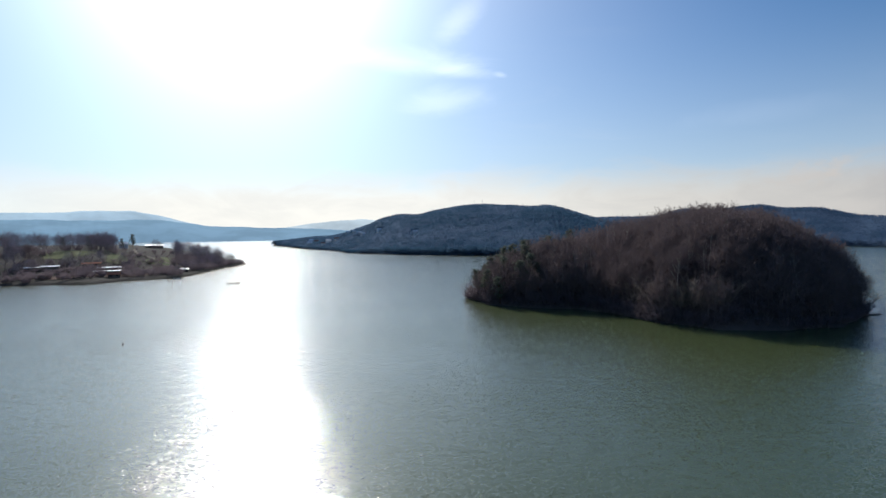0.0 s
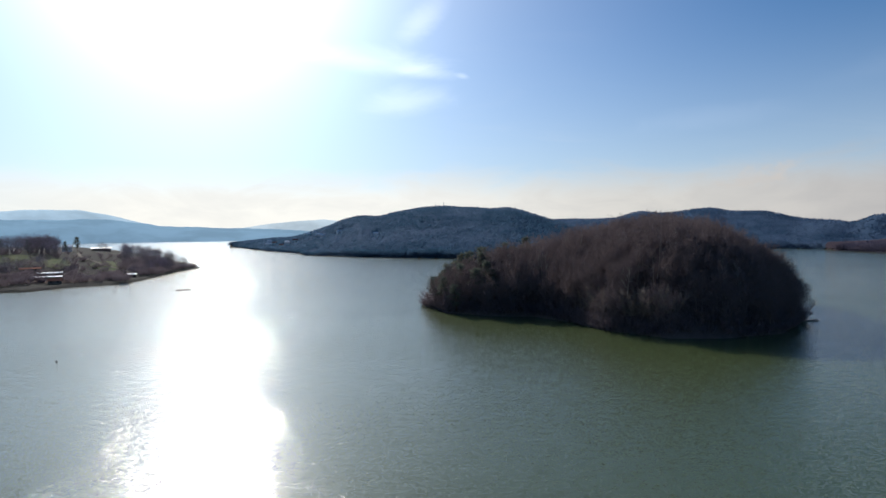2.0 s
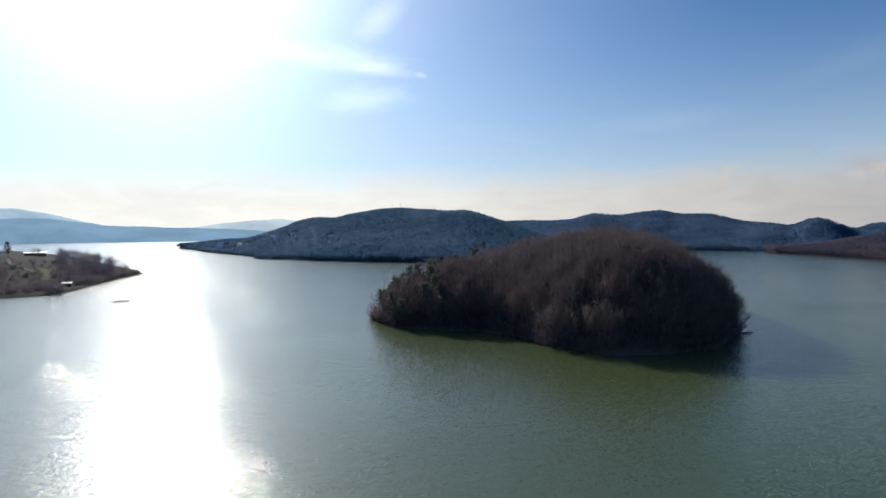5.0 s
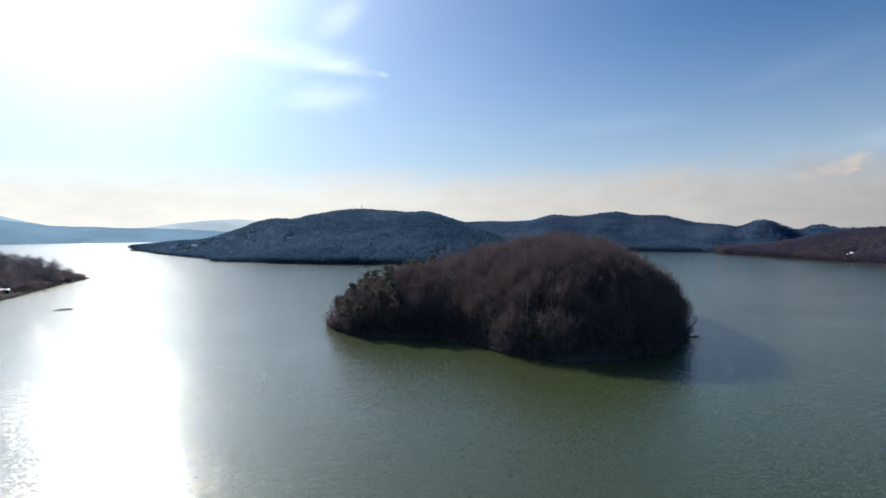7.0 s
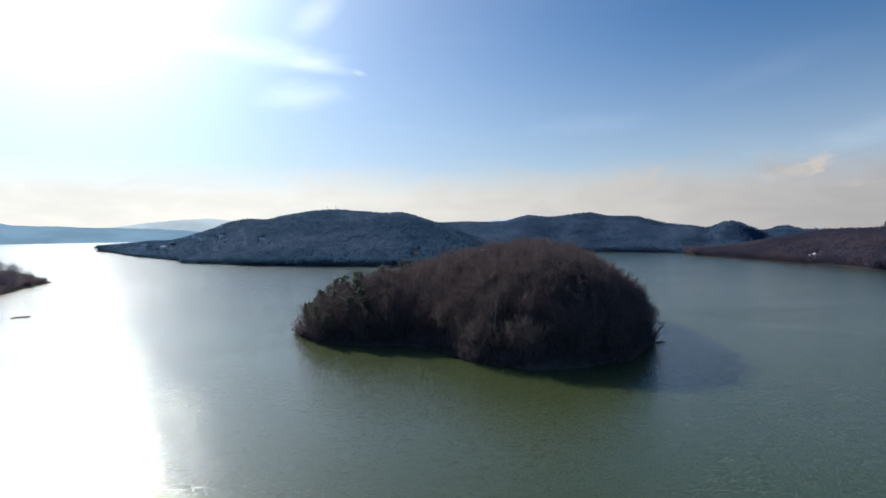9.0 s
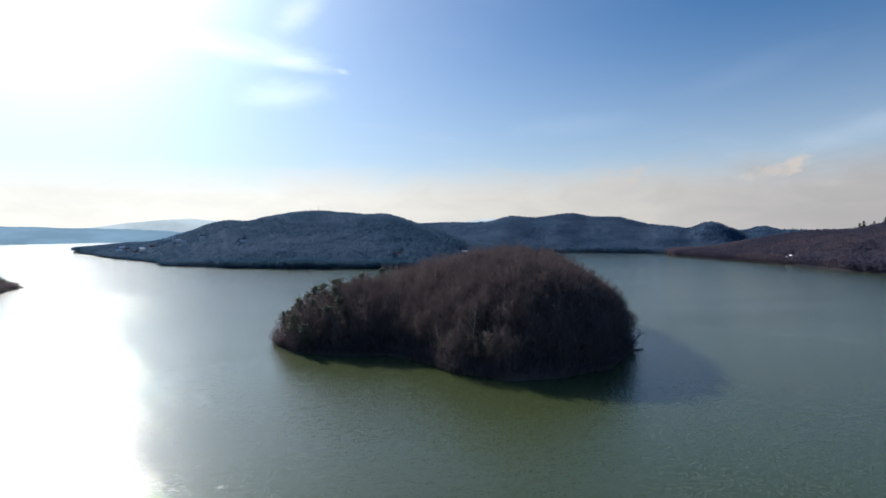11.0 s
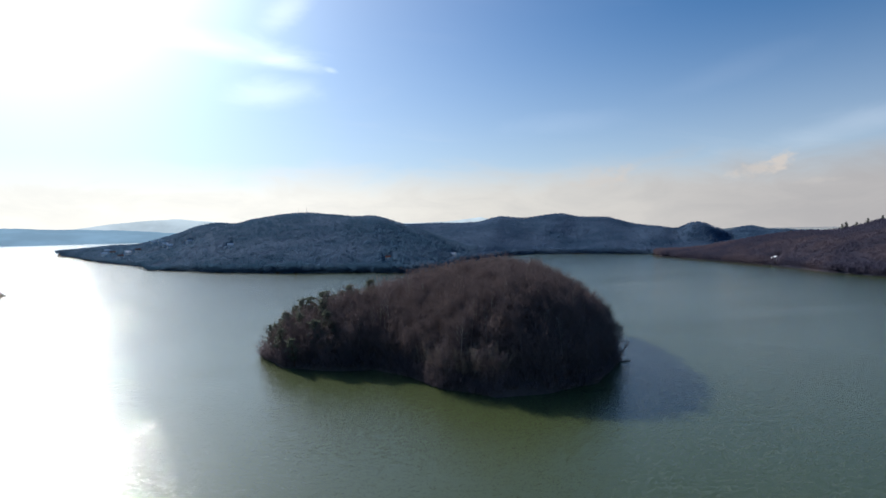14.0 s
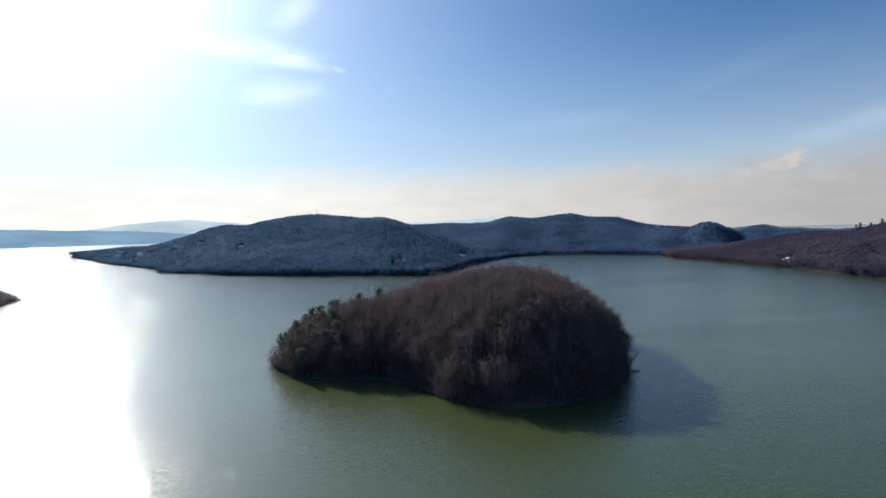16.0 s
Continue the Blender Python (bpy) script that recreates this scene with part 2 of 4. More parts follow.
# air haze painted as blue into woods and undergrowth, less into the bank's
HAZED_WOOD = material("hill_woods", (0.054, 0.113, 0.183), (0.101, 0.165, 0.249), 0.03, 0.95, 0.0, 0.5, 0.3, (0.42, 0.6), vary=0.1, thin=0.5)
HAZED_BAY_WOOD = material("hazed_bay_hill_woods", (0.053, 0.098, 0.171), (0.087, 0.137, 0.221), 0.03, 0.95, 0.0, 0.5, 0.3, (0.42, 0.6), vary=0.1, thin=0.5)
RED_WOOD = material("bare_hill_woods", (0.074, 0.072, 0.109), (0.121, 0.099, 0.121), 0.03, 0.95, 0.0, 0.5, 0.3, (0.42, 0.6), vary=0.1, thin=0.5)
HAZED_HILL_FLOOR = material("hazed_hill_undergrowth", (0.071, 0.144, 0.235), (0.129, 0.207, 0.316), 0.03, 0.95, 0.0, 0.6, 0.3, (0.42, 0.6), thin=0.5)
HAZED_BAY_FLOOR = material("hazed_bay_undergrowth", (0.063, 0.122, 0.207), (0.106, 0.172, 0.274), 0.03, 0.95, 0.0, 0.6, 0.3, (0.42, 0.6), thin=0.5)
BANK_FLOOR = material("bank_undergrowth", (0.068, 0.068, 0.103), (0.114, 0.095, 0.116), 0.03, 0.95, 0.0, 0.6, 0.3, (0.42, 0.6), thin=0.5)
GRASS = material("green_meadow", (0.075, 0.098, 0.045), (0.125, 0.135, 0.07), 0.1, 0.95, 0.3, 2.0, 0.3)
EARTH = material("reddish_shore_earth", (0.085, 0.058, 0.052), (0.145, 0.105, 0.09), 0.12, 0.95, 0.4, 2.0, 0.3)
WHITE_WALL = material("white_plaster", (0.68, 0.67, 0.64), (0.82, 0.81, 0.78), 0.8, 0.8)
SHEET = material("pale_sheet_roof", (0.62, 0.65, 0.68), (0.80, 0.82, 0.84), 0.6, 0.4, spec=0.5)
TILE_ROOF = material("clay_roof", (0.22, 0.09, 0.06), (0.34, 0.15, 0.10), 1.2, 0.85)
DARK = material("dark_opening", (0.02, 0.02, 0.022), (0.035, 0.035, 0.04), 1.0, 0.4)
WOOD = material("weathered_wood", (0.10, 0.085, 0.07), (0.19, 0.165, 0.14), 1.5, 0.9, 0.3, 10.0)
STEEL = material("galvanised_steel", (0.35, 0.36, 0.38), (0.5, 0.51, 0.53), 1.0, 0.5)
TRACK = material("dirt_track", (0.13, 0.115, 0.095), (0.2, 0.18, 0.15), 0.5, 0.95)
STONES = material("shore_gravel", (0.16, 0.15, 0.13), (0.30, 0.28, 0.25), 0.6, 0.95, 0.5, 4.0)
BUOY = material("buoy_plastic", (0.10, 0.05, 0.04), (0.16, 0.08, 0.06), 2.0, 0.5)
# range colours carry the haze: bluer when near, paler farther off
FAR_A = hazed_far_material("hazed_range_near", (0.25, 0.41, 0.56), 0.66)
FAR_B = hazed_far_material("hazed_range_mid", (0.44, 0.60, 0.73), 0.78)
FAR_C = hazed_far_material("hazed_range_pale", (0.53, 0.64, 0.71), 0.82)


# ---------------------------------------------------------------- shape helpers
def mesh_of(name, verts, faces, mat, smooth=False):
    me = bpy.data.meshes.new(name)
    me.from_pydata(verts, [], faces)
    me.materials.append(mat)
    if smooth:
        me.polygons.foreach_set("use_smooth", [True] * len(me.polygons))
    me.update()
    return me


def part(name, verts, faces, mat, parent=None, label="", smooth=False):
    ob = new(name, mesh_of(name, verts, faces, mat, smooth))
    if parent is not None:
        ob.parent = parent
    if label:
        ob["label"] = label
    return ob


def smooth01(u):
    u = np.clip(u, 0.0, 1.0)
    return u * u * (3 - 2 * u)


LATTICE = np.random.RandomState(7).rand(256, 256)


def grain(x, y, size):
    """Smooth value noise in 0..1."""
    x, y = np.asarray(x, float) / size + 531.3, np.asarray(y, float) / size + 97.7
    i, j = np.floor(x).astype(int), np.floor(y).astype(int)
    u, v = smooth01(x - i), smooth01(y - j)
    a, b = LATTICE[i % 256, j % 256], LATTICE[(i + 1) % 256, j % 256]
    c, d = LATTICE[i % 256, (j + 1) % 256], LATTICE[(i + 1) % 256, (j + 1) % 256]
    return (a * (1 - u) + b * u) * (1 - v) + (c * (1 - u) + d * u) * v


def table(az, rows, k, soft=0.0):
    """A value by azimuth, rounded over a little of the azimuth."""
    at, to = [r[0] for r in rows], [r[k] for r in rows]
    if not soft:
        return np.interp(az, at, to)
    return sum(np.interp(az + o * soft, at, to) for o in (-1, -0.5, 0, 0.5, 1)) / 5


# ---------------------------------------------------------------- the land round the lake
# shore of the opposite bank: azimuth, distance
SHORE = [(-19.0, 4000), (-17.6, 1480), (-17.2, 1400), (-15.3, 1135), (-14.2, 1005), (-10.65, 815), (-10.3, 742), (-6.4, 687),
         (-4.3, 645), (-0.8, 612), (1.2, 597), (5, 576), (7, 573), (11.6, 553), (15.2, 536), (18, 560), (21, 690), (24.6, 828),
         (27.8, 875), (32.9, 872), (39.4, 850), (40.2, 785), (43.4, 727), (47.1, 662), (50.2, 620), (54.2, 560), (57, 540),
         (63, 515), (80, 480), (110, 430), (180, 400)]
# wooded hill with the masts: azimuth, ridge distance, height of the ground on the ridge
HILL = [(-17.8, 1440, 6), (-15.1, 1350, 13), (-12.7, 1280, 17), (-10.7, 1200, 23), (-9.1, 1120, 33), (-8, 1080, 40),
        (-5.9, 1000, 49), (-4.2, 960, 53), (-2.6, 930, 51), (-0.9, 940, 59), (2.6, 955, 66), (5, 960, 67), (7.3, 920, 62),
        (9.3, 860, 55), (11.2, 840, 56), (12.7, 830, 50), (14.5, 810, 41), (17, 800, 30), (20, 800, 14), (22, 800, 4)]
# hills behind the bay and along the reddish bank
BACK = [(8, 1350, 40), (13, 1340, 50), (15.8, 1330, 51), (19.3, 1330, 49), (22, 1300, 49), (24, 1250, 60), (26.9, 1220, 55),
        (29.1, 1215, 62), (30.8, 1215, 63), (31.9, 1210, 56), (35, 1180, 55), (36.4, 1160, 47), (37.6, 1140, 39), (40.4, 1040, 32), (41.7, 1020, 27), (42.4, 1000, 37), (43.3, 995, 41),
        (44.2, 985, 38), (45.1, 985, 27), (46.0, 1100, 20.5), (47.5, 1100, 33), (48.9, 1050, 22), (51.9, 900, 23), (53.7, 800, 25), (55.5, 780, 34),
        (56.2, 770, 38), (60, 760, 42), (75, 760, 45), (110, 800, 40), (180, 800, 35)]
# reddish bank in front of them, from the cape on
BANK = [(39.7, 815, 0.6), (41.8, 800, 2), (43.4, 800, 5), (45.8, 790, 11), (48, 780, 18), (50.2, 770, 23.5), (51.9, 760, 26.5), (54.2, 750, 27.5), (56, 740, 33),
        (56.9, 735, 38), (60, 720, 44), (80, 700, 46), (110, 700, 40), (180, 700, 30)]
# low wooded point with the holiday houses: azimuth, near shore, far shore, height
POINT = [(-150, 400, 1500, 25), (-75, 380, 1500, 22), (-45, 368, 1300, 18), (-39.7, 363, 1250, 16), (-35.9, 350, 1150, 15), (-33.8, 336, 1100, 15),
         (-30.2, 352, 1000, 14), (-26.3, 351, 830, 10), (-24.7, 381, 760, 6.5), (-22.1, 449, 640, 4), (-21, 480, 570, 3), (-20.2, 503, 512, 1.6)]


def shore_line(x, y):
    """Distance of the opposite shore in the direction of a place."""
    return table(np.degrees(np.arctan2(x, y)), SHORE, 1) + (grain(x, y, 40) - 0.5) * 10


def land_height(x, y):
    x, y = np.asarray(x, float), np.asarray(y, float)
    az, d = np.degrees(np.arctan2(x, y)), np.hypot(x, y)
    rough = (grain(x, y, 90) - 0.5) * 5 + (grain(x, y, 35) - 0.5) * 1
    wobble = (grain(x, y, 40) - 0.5) * 10
    shore = shore_line(x, y)
    rd, rz = table(az, HILL, 1, 0.5), table(az, HILL, 2, 0.5)
    rise = smooth01((d - shore) / np.maximum(rd - shore, 30)) ** 0.62
    hill = np.where(d < rd, rise * rz, rz * (1 - np.where(az < -3, 1.3, 0.75) * smooth01((d - rd) / 220)))
    hill = np.where((az > -17.9) & (az < 22), hill, -4)
    bd, bz = table(az, BACK, 1, 0.5), table(az, BACK, 2, 0.5)
    side = smooth01((az - 16) / 7)
    bay = np.maximum(shore, 850 * smooth01((az - 35) / 3))
    foot = np.maximum(bay, (rd + 60) * (1 - side) + bay * side)
    up = smooth01((d - foot) / np.maximum(bd - foot, 30)) ** 0.7
    back = np.where(d < bd, up * bz, bz * (1 - (0.5 + 0.8 * smooth01((az - 40) / 4)) * smooth01((d - bd) / 500)))
    back = np.where(az > 8, back, -4)
    kd, kz = table(az, BANK, 1, 0.5), table(az, BANK, 2, 0.5)
    slope = smooth01((d - shore) / np.maximum(kd - shore, 15)) ** 0.6
    bank = np.where(d < kd, slope * kz, kz * (1 - 0.6 * smooth01((d - kd) / 120) - 0.7 * smooth01((d - kd - 300) / 600)))
    bank = np.where(az > 39.7, bank, -4)
    back = back * (1 - smooth01((az - 38.5) / 5) * (1 - smooth01((d - kd - 40) / 150)))
    high = np.maximum(np.maximum(hill, back), bank)
    inland = smooth01((d - shore) / 60)
    high = np.where((d > shore) & (high > -0.5), 0.6 + high + rough * inland * smooth01(high / 6), -4)
    near, away, top = table(az, POINT, 1) + wobble * 0.5, table(az, POINT, 2), table(az, POINT, 3)
    span = np.minimum(smooth01((d - near) / 170), smooth01((away - d) / 120))
    lip = np.minimum((d - near) / 8, (away - d) / 8)
    low = np.where((lip > 0) & (az < -20.1), np.minimum(lip, 1) * 1.1 + top * span + rough * 0.25 * span, -4)
    behind = np.where((np.abs(az) > 112) & (d > 300), 0.05 * (d - 300), -4)
    return np.maximum(np.maximum(high, low), np.minimum(behind, 30))


def build_land():
    az = np.concatenate([np.arange(-180, -48, 4.0), np.arange(-48, 64, 0.3), np.arange(64, 180, 4.0)])
    dist = np.geomspace(60, 4950, 230)
    A, D = np.meshgrid(np.radians(az), dist, indexing="ij")
    X, Y = np.sin(A) * D, np.cos(A) * D
    Z = land_height(X, Y)
    n, k = A.shape
    verts = np.stack([X, Y, Z], -1).reshape(-1, 3).tolist()
    idx = np.arange(n * k).reshape(n, k)
    nxt = np.roll(idx, -1, axis=0)
    faces = np.stack([idx[:, :-1], idx[:, 1:], nxt[:, 1:], nxt[:, :-1]], -1).reshape(-1, 4).tolist()
    c = len(verts)
    verts.append((0, 0, -4))
    faces += [(c, int(idx[i, 0]), int(nxt[i, 0])) for i in range(n)]
    ob = part("ground", verts, faces, LAND, smooth=True)
    tagged(ob, "lake bed and rolling winter hills with brown grass", "ground", kind="structure")


build_land()


def build_water():
    rings, sides = [0.0, 60, 150, 300, 600, 1200, 2400, 4940], 96
    verts, faces = [(0, 0, 0)], []
    for r in rings[1:]:
        verts += [(r * math.sin(i * math.tau / sides), r * math.cos(i * math.tau / sides), 0) for i in range(sides)]
    for i in range(sides):
        j = (i + 1) % sides
        faces.append((0, 1 + j, 1 + i))
        for q in range(len(rings) - 2):
            a = 1 + q * sides
            faces.append((a + i, a + j, a + sides + j, a + sides + i))
    ob = part("water", verts, faces, WATER)
    tagged(ob, "calm turbid green lake with fine ripples and sun glitter", "lake", kind="structure")


build_water()


def far_range(name, rows, dist, depth, mat, label):
    """A distant range with a rounded back: azimuth and height of the crest."""
    az = np.arange(rows[0][0], rows[-1][0], 0.12)
    top = table(az, rows, 1) + (grain(az * 30, az * 0, 40) - 0.5) * 7 + (grain(az * 30, az * 0 + 9, 11) - 0.5) * 3
    verts, faces = [], []
    prof = [(0.0, -3.0, 0.0), (0.12, 0, 0.22), (0.4, 0, 0.62), (0.75, 0, 0.92), (1.0, 0, 1.0), (1.3, 0, 0.9), (1.7, 0, 0.0)]
    k = len(prof)
    for a, h in zip(np.radians(az), top):
        for u, base, v in prof:
            d = dist + depth * (u - 1) + 60 * (math.sin(a * 60) + math.sin(a * 23)) * (1 - u) * 0.6
            verts.append((math.sin(a) * d, math.cos(a) * d, base + v * h))
    for i in range(len(az) - 1):
        for j in range(k - 1):
            faces.append((i * k + j, i * k + j + 1, i * k + k + j + 1, i * k + k + j))
    ob = part(name, verts, faces, mat, smooth=True)
    tagged(ob, label, "hills", kind="structure")


def crest(rows, d):
    return [(a, 25.7 + d * math.tan(radians(e))) for a, e in rows]


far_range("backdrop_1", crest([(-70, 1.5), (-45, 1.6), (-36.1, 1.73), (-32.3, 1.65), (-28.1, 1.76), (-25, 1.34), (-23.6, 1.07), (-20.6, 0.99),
                               (-16.5, 0.84), (-13, 0.7), (-9, 0.4), (-5, 0.1)], 3900), 3900, 620, FAR_A, "hill range beyond the lake, blue haze in its glowing colour")
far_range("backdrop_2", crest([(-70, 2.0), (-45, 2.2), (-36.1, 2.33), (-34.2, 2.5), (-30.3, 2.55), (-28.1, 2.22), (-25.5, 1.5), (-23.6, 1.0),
                               (-21, 0.4)], 4350), 4350, 350, FAR_B, "distant range above the lake, pale haze in its glowing colour")
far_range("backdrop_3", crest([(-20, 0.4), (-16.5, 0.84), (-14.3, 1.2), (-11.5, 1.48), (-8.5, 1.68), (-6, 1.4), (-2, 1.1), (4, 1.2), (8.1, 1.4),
                               (11.6, 0.85), (16.5, 0.9), (19, 1.05), (21.8, 1.36), (24, 0.9), (28, 0.5)], 4600), 4600, 300, FAR_C, "mountains on the horizon, very pale haze in their glowing colour")

# low hill widened to hide the ground's edge; haze put into colour and glow
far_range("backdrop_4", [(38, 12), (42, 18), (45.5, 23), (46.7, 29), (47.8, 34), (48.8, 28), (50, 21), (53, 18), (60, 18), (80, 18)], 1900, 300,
          hazed_far_material("hazed_range_dull", (0.10, 0.14, 0.19), 0.5), "dull wooded range behind the reddish bank, haze in its glowing blue")


# ---------------------------------------------------------------- the island
ISLE = [(8, 203), (10, 193), (15, 180), (27, 171), (42, 166), (50, 153), (55, 139), (66, 128), (80, 126), (96, 129), (109, 140), (116, 147),
        (123, 160), (131, 178), (137, 198), (132, 218), (115, 235), (88, 241), (57, 230), (30, 217), (15, 211)]


def isle_depth(x, y):
    """How far a place lies inside the island's shore (negative: outside)."""
    x, y = np.asarray(x, float), np.asarray(y, float)
    best, inside = np.full(x.shape, 1e9), np.zeros(x.shape, bool)
    for (ax, ay), (bx, by) in zip(ISLE, ISLE[1:] + ISLE[:1]):
        ux, uy = bx - ax, by - ay
        t = np.clip(((x - ax) * ux + (y - ay) * uy) / (ux * ux + uy * uy), 0, 1)
        best = np.minimum(best, np.hypot(x - ax - t * ux, y - ay - t * uy))
        cross = ((ay > y) != (by > y)) & (x < ux * (y - ay) / (uy + 1e-12) + ax)
        inside ^= cross
    return np.where(inside, best, -best)


def isle_height(x, y):
    s = isle_depth(x, y) + (grain(x, y, 9) - 0.5) * 2.0
    top = np.interp(x, [5, 22, 40, 60, 80, 100, 125], [6, 9.5, 14, 18, 21, 22.5, 21.5])
    h = top * (1 - np.exp(-np.maximum(s, 0) / 16.0)) + (grain(x, y, 7) - 0.5) * 0.8 * smooth01(s / 4)
    return np.where(s > 0, 0.25 * np.minimum(s, 1) + h, np.maximum(s * 0.5, -3.5))


def build_island():
    xs, ys = np.arange(-6, 138, 1.5), np.arange(116, 250, 1.5)
    X, Y = np.meshgrid(xs, ys, indexing="ij")
    Z = isle_height(X, Y)
    n, k = X.shape
    idx = np.arange(n * k).reshape(n, k)
    faces = np.stack([idx[:-1, :-1], idx[1:, :-1], idx[1:, 1:], idx[:-1, 1:]], -1).reshape(-1, 4)
    keep = Z.reshape(-1)[faces].max(1) > -3.4
    ob = part("island_ground", np.stack([X, Y, Z], -1).reshape(-1, 3).tolist(), faces[keep].tolist(), SOIL, smooth=True)
    tagged(ob, "steep island of brown leaf-covered soil in the lake", "island", kind="structure")


build_island()


# ---------------------------------------------------------------- trees
class Shape:
    """Collects tubes and slivers into one mesh."""

    def __init__(self, seed):
        self.v, self.f, self.r = [], [], random.Random(seed)

    def tube(self, points, radii, sides=5):
        first = len(self.v)
        for i, (p, rad) in enumerate(zip(points, radii)):
            a = points[min(i + 1, len(points) - 1)] - points[max(i - 1, 0)]
            a = a.normalized() if a.length > 1e-6 else Vector((0, 0, 1))
            u = a.orthogonal().normalized()
            w = a.cross(u)
            for k in range(sides):
                q = math.tau * k / sides
                self.v.append(p + (u * math.cos(q) + w * math.sin(q)) * rad)
        for i in range(len(points) - 1):
            for k in range(sides):
                a, b = first + i * sides + k, first + i * sides + (k + 1) % sides
                self.f.append((a, b, b + sides, a + sides))
        self.f.append(tuple(first + (len(points) - 1) * sides + k for k in range(sides)))

    def sliver(self, p, way, length, width):
        side = way.cross(Vector((self.r.gauss(0, 1), self.r.gauss(0, 1), self.r.gauss(0, 1))))
        if side.length < 1e-5:
            return
        side = side.normalized() * width * 0.5
        i = len(self.v)
        self.v += [p - side, p + side, p + way * length]
        self.f.append((i, i + 1, i + 2))

    def leaf(self, p, size):
        a = Vector((self.r.gauss(0, 1), self.r.gauss(0, 1), self.r.gauss(0, 0.7))).normalized()
        b = a.cross(Vector((self.r.gauss(0, 1), self.r.gauss(0, 1), self.r.gauss(0, 1)))).normalized()
        a, b = a * size, b * size * self.r.uniform(0.35, 0.7)
        i = len(self.v)
        self.v += [p - a, p + b, p + a * 0.9, p - b]
        self.f.append((i, i + 1, i + 2, i + 3))

    def wander(self, start, way, length, steps, bend, lift=0.0):
        pts, p, w = [start.copy()], start.copy(), way.normalized()
        for _ in range(steps):
            w = (w + Vector((self.r.gauss(0, bend), self.r.gauss(0, bend), self.r.gauss(0, bend) + lift))).normalized()
            p = p + w * (length / steps)
            pts.append(p.copy())
        return pts


def assemble(name, pieces, label, category):
    root = new(name)
    root.empty_display_size = 0.5
    tagged(root, label, category)
    for part_name, shape, mat in pieces:
        part(part_name, shape.v, shape.f, mat, root)
    return root


def bare_tree(seed, height, spread, bark=None, twig=None, twigs=1250, name="tree", label="", clear=0.3, thick=0.17, lite=False):
    """A leafless broad-leaved tree: trunk and limbs, and a crown of fine twigs."""
    wood, crown = Shape(seed), Shape(seed + 50)
    r = wood.r
    lean = Vector((r.gauss(0, 0.05), r.gauss(0, 0.05), 1))
    trunk = wood.wander(Vector((0, 0, -0.6)), lean, height * 0.8, 7, 0.06)
    wood.tube(trunk, [thick * (1 - 0.12 * i) for i in range(8)], 6)
    tips = []
    limbs = 11
    for i in range(limbs):
        u = clear + (0.97 - clear) * i / (limbs - 1)
        k = min(int(u * 7), 6)
        start = trunk[k].lerp(trunk[k + 1], u * 7 - k if u * 7 - k < 1 else 1)
        q = i * 2.4 + r.uniform(-0.5, 0.5)
        reach = spread * (1.05 - 0.55 * abs(u - 0.5) * 1.6) * r.uniform(0.75, 1.15)
        way = Vector((math.cos(q), math.sin(q), r.uniform(0.45, 1.0) + max(u - 0.6, 0) * 1.5))
        limb = wood.wander(start, way, reach * 1.25, 4, 0.16, 0.1)
        wood.tube(limb, [thick * 0.42 * (1 - 0.2 * j) * (1.15 - u * 0.6) for j in range(5)], 4)
        for j in range(1, 5):
            for side in range(2):
                bway = (limb[j] - limb[j - 1]).normalized() + Vector((r.gauss(0, 0.7), r.gauss(0, 0.7), r.gauss(0.2, 0.4)))
                branch = wood.wander(limb[j], bway, reach * r.uniform(0.3, 0.6), 2, 0.2, 0.08)
                if not lite and side == 0:
                    wood.tube(branch, [0.04, 0.028, 0.012], 3)
                tips += [(a, (b - a).normalized()) for a, b in zip(branch, branch[1:])]
    middle = trunk[5]
    for i in range(twigs):
        if i % 5 < 3:
            u = Vector((crown.r.gauss(0, 1), crown.r.gauss(0, 1), crown.r.gauss(0, 1))).normalized()
            k = crown.r.uniform(0.35, 1.0) ** 0.6
            p, w = middle + Vector((u.x * spread * k, u.y * spread * k, u.z * height * 0.36 * k)), (u * 0.8 + Vector((0, 0, 0.5))).normalized()
        else:
            p, w = crown.r.choice(tips)
        way = (w + Vector((crown.r.gauss(0, 0.55), crown.r.gauss(0, 0.55), crown.r.gauss(0.15, 0.5)))).normalized()
        start = p + Vector((crown.r.gauss(0, 0.3), crown.r.gauss(0, 0.3), crown.r.gauss(0, 0.3)))
        crown.sliver(start, way, crown.r.uniform(0.5, 1.25), crown.r.uniform(0.055, 0.11) * (1.7 if lite else 1.0))
    return assemble(name, [("trunk", wood, bark or BARK), ("crown", crown, twig or TWIGS)], label, "birch" if name == "birch_tree" else "tree")


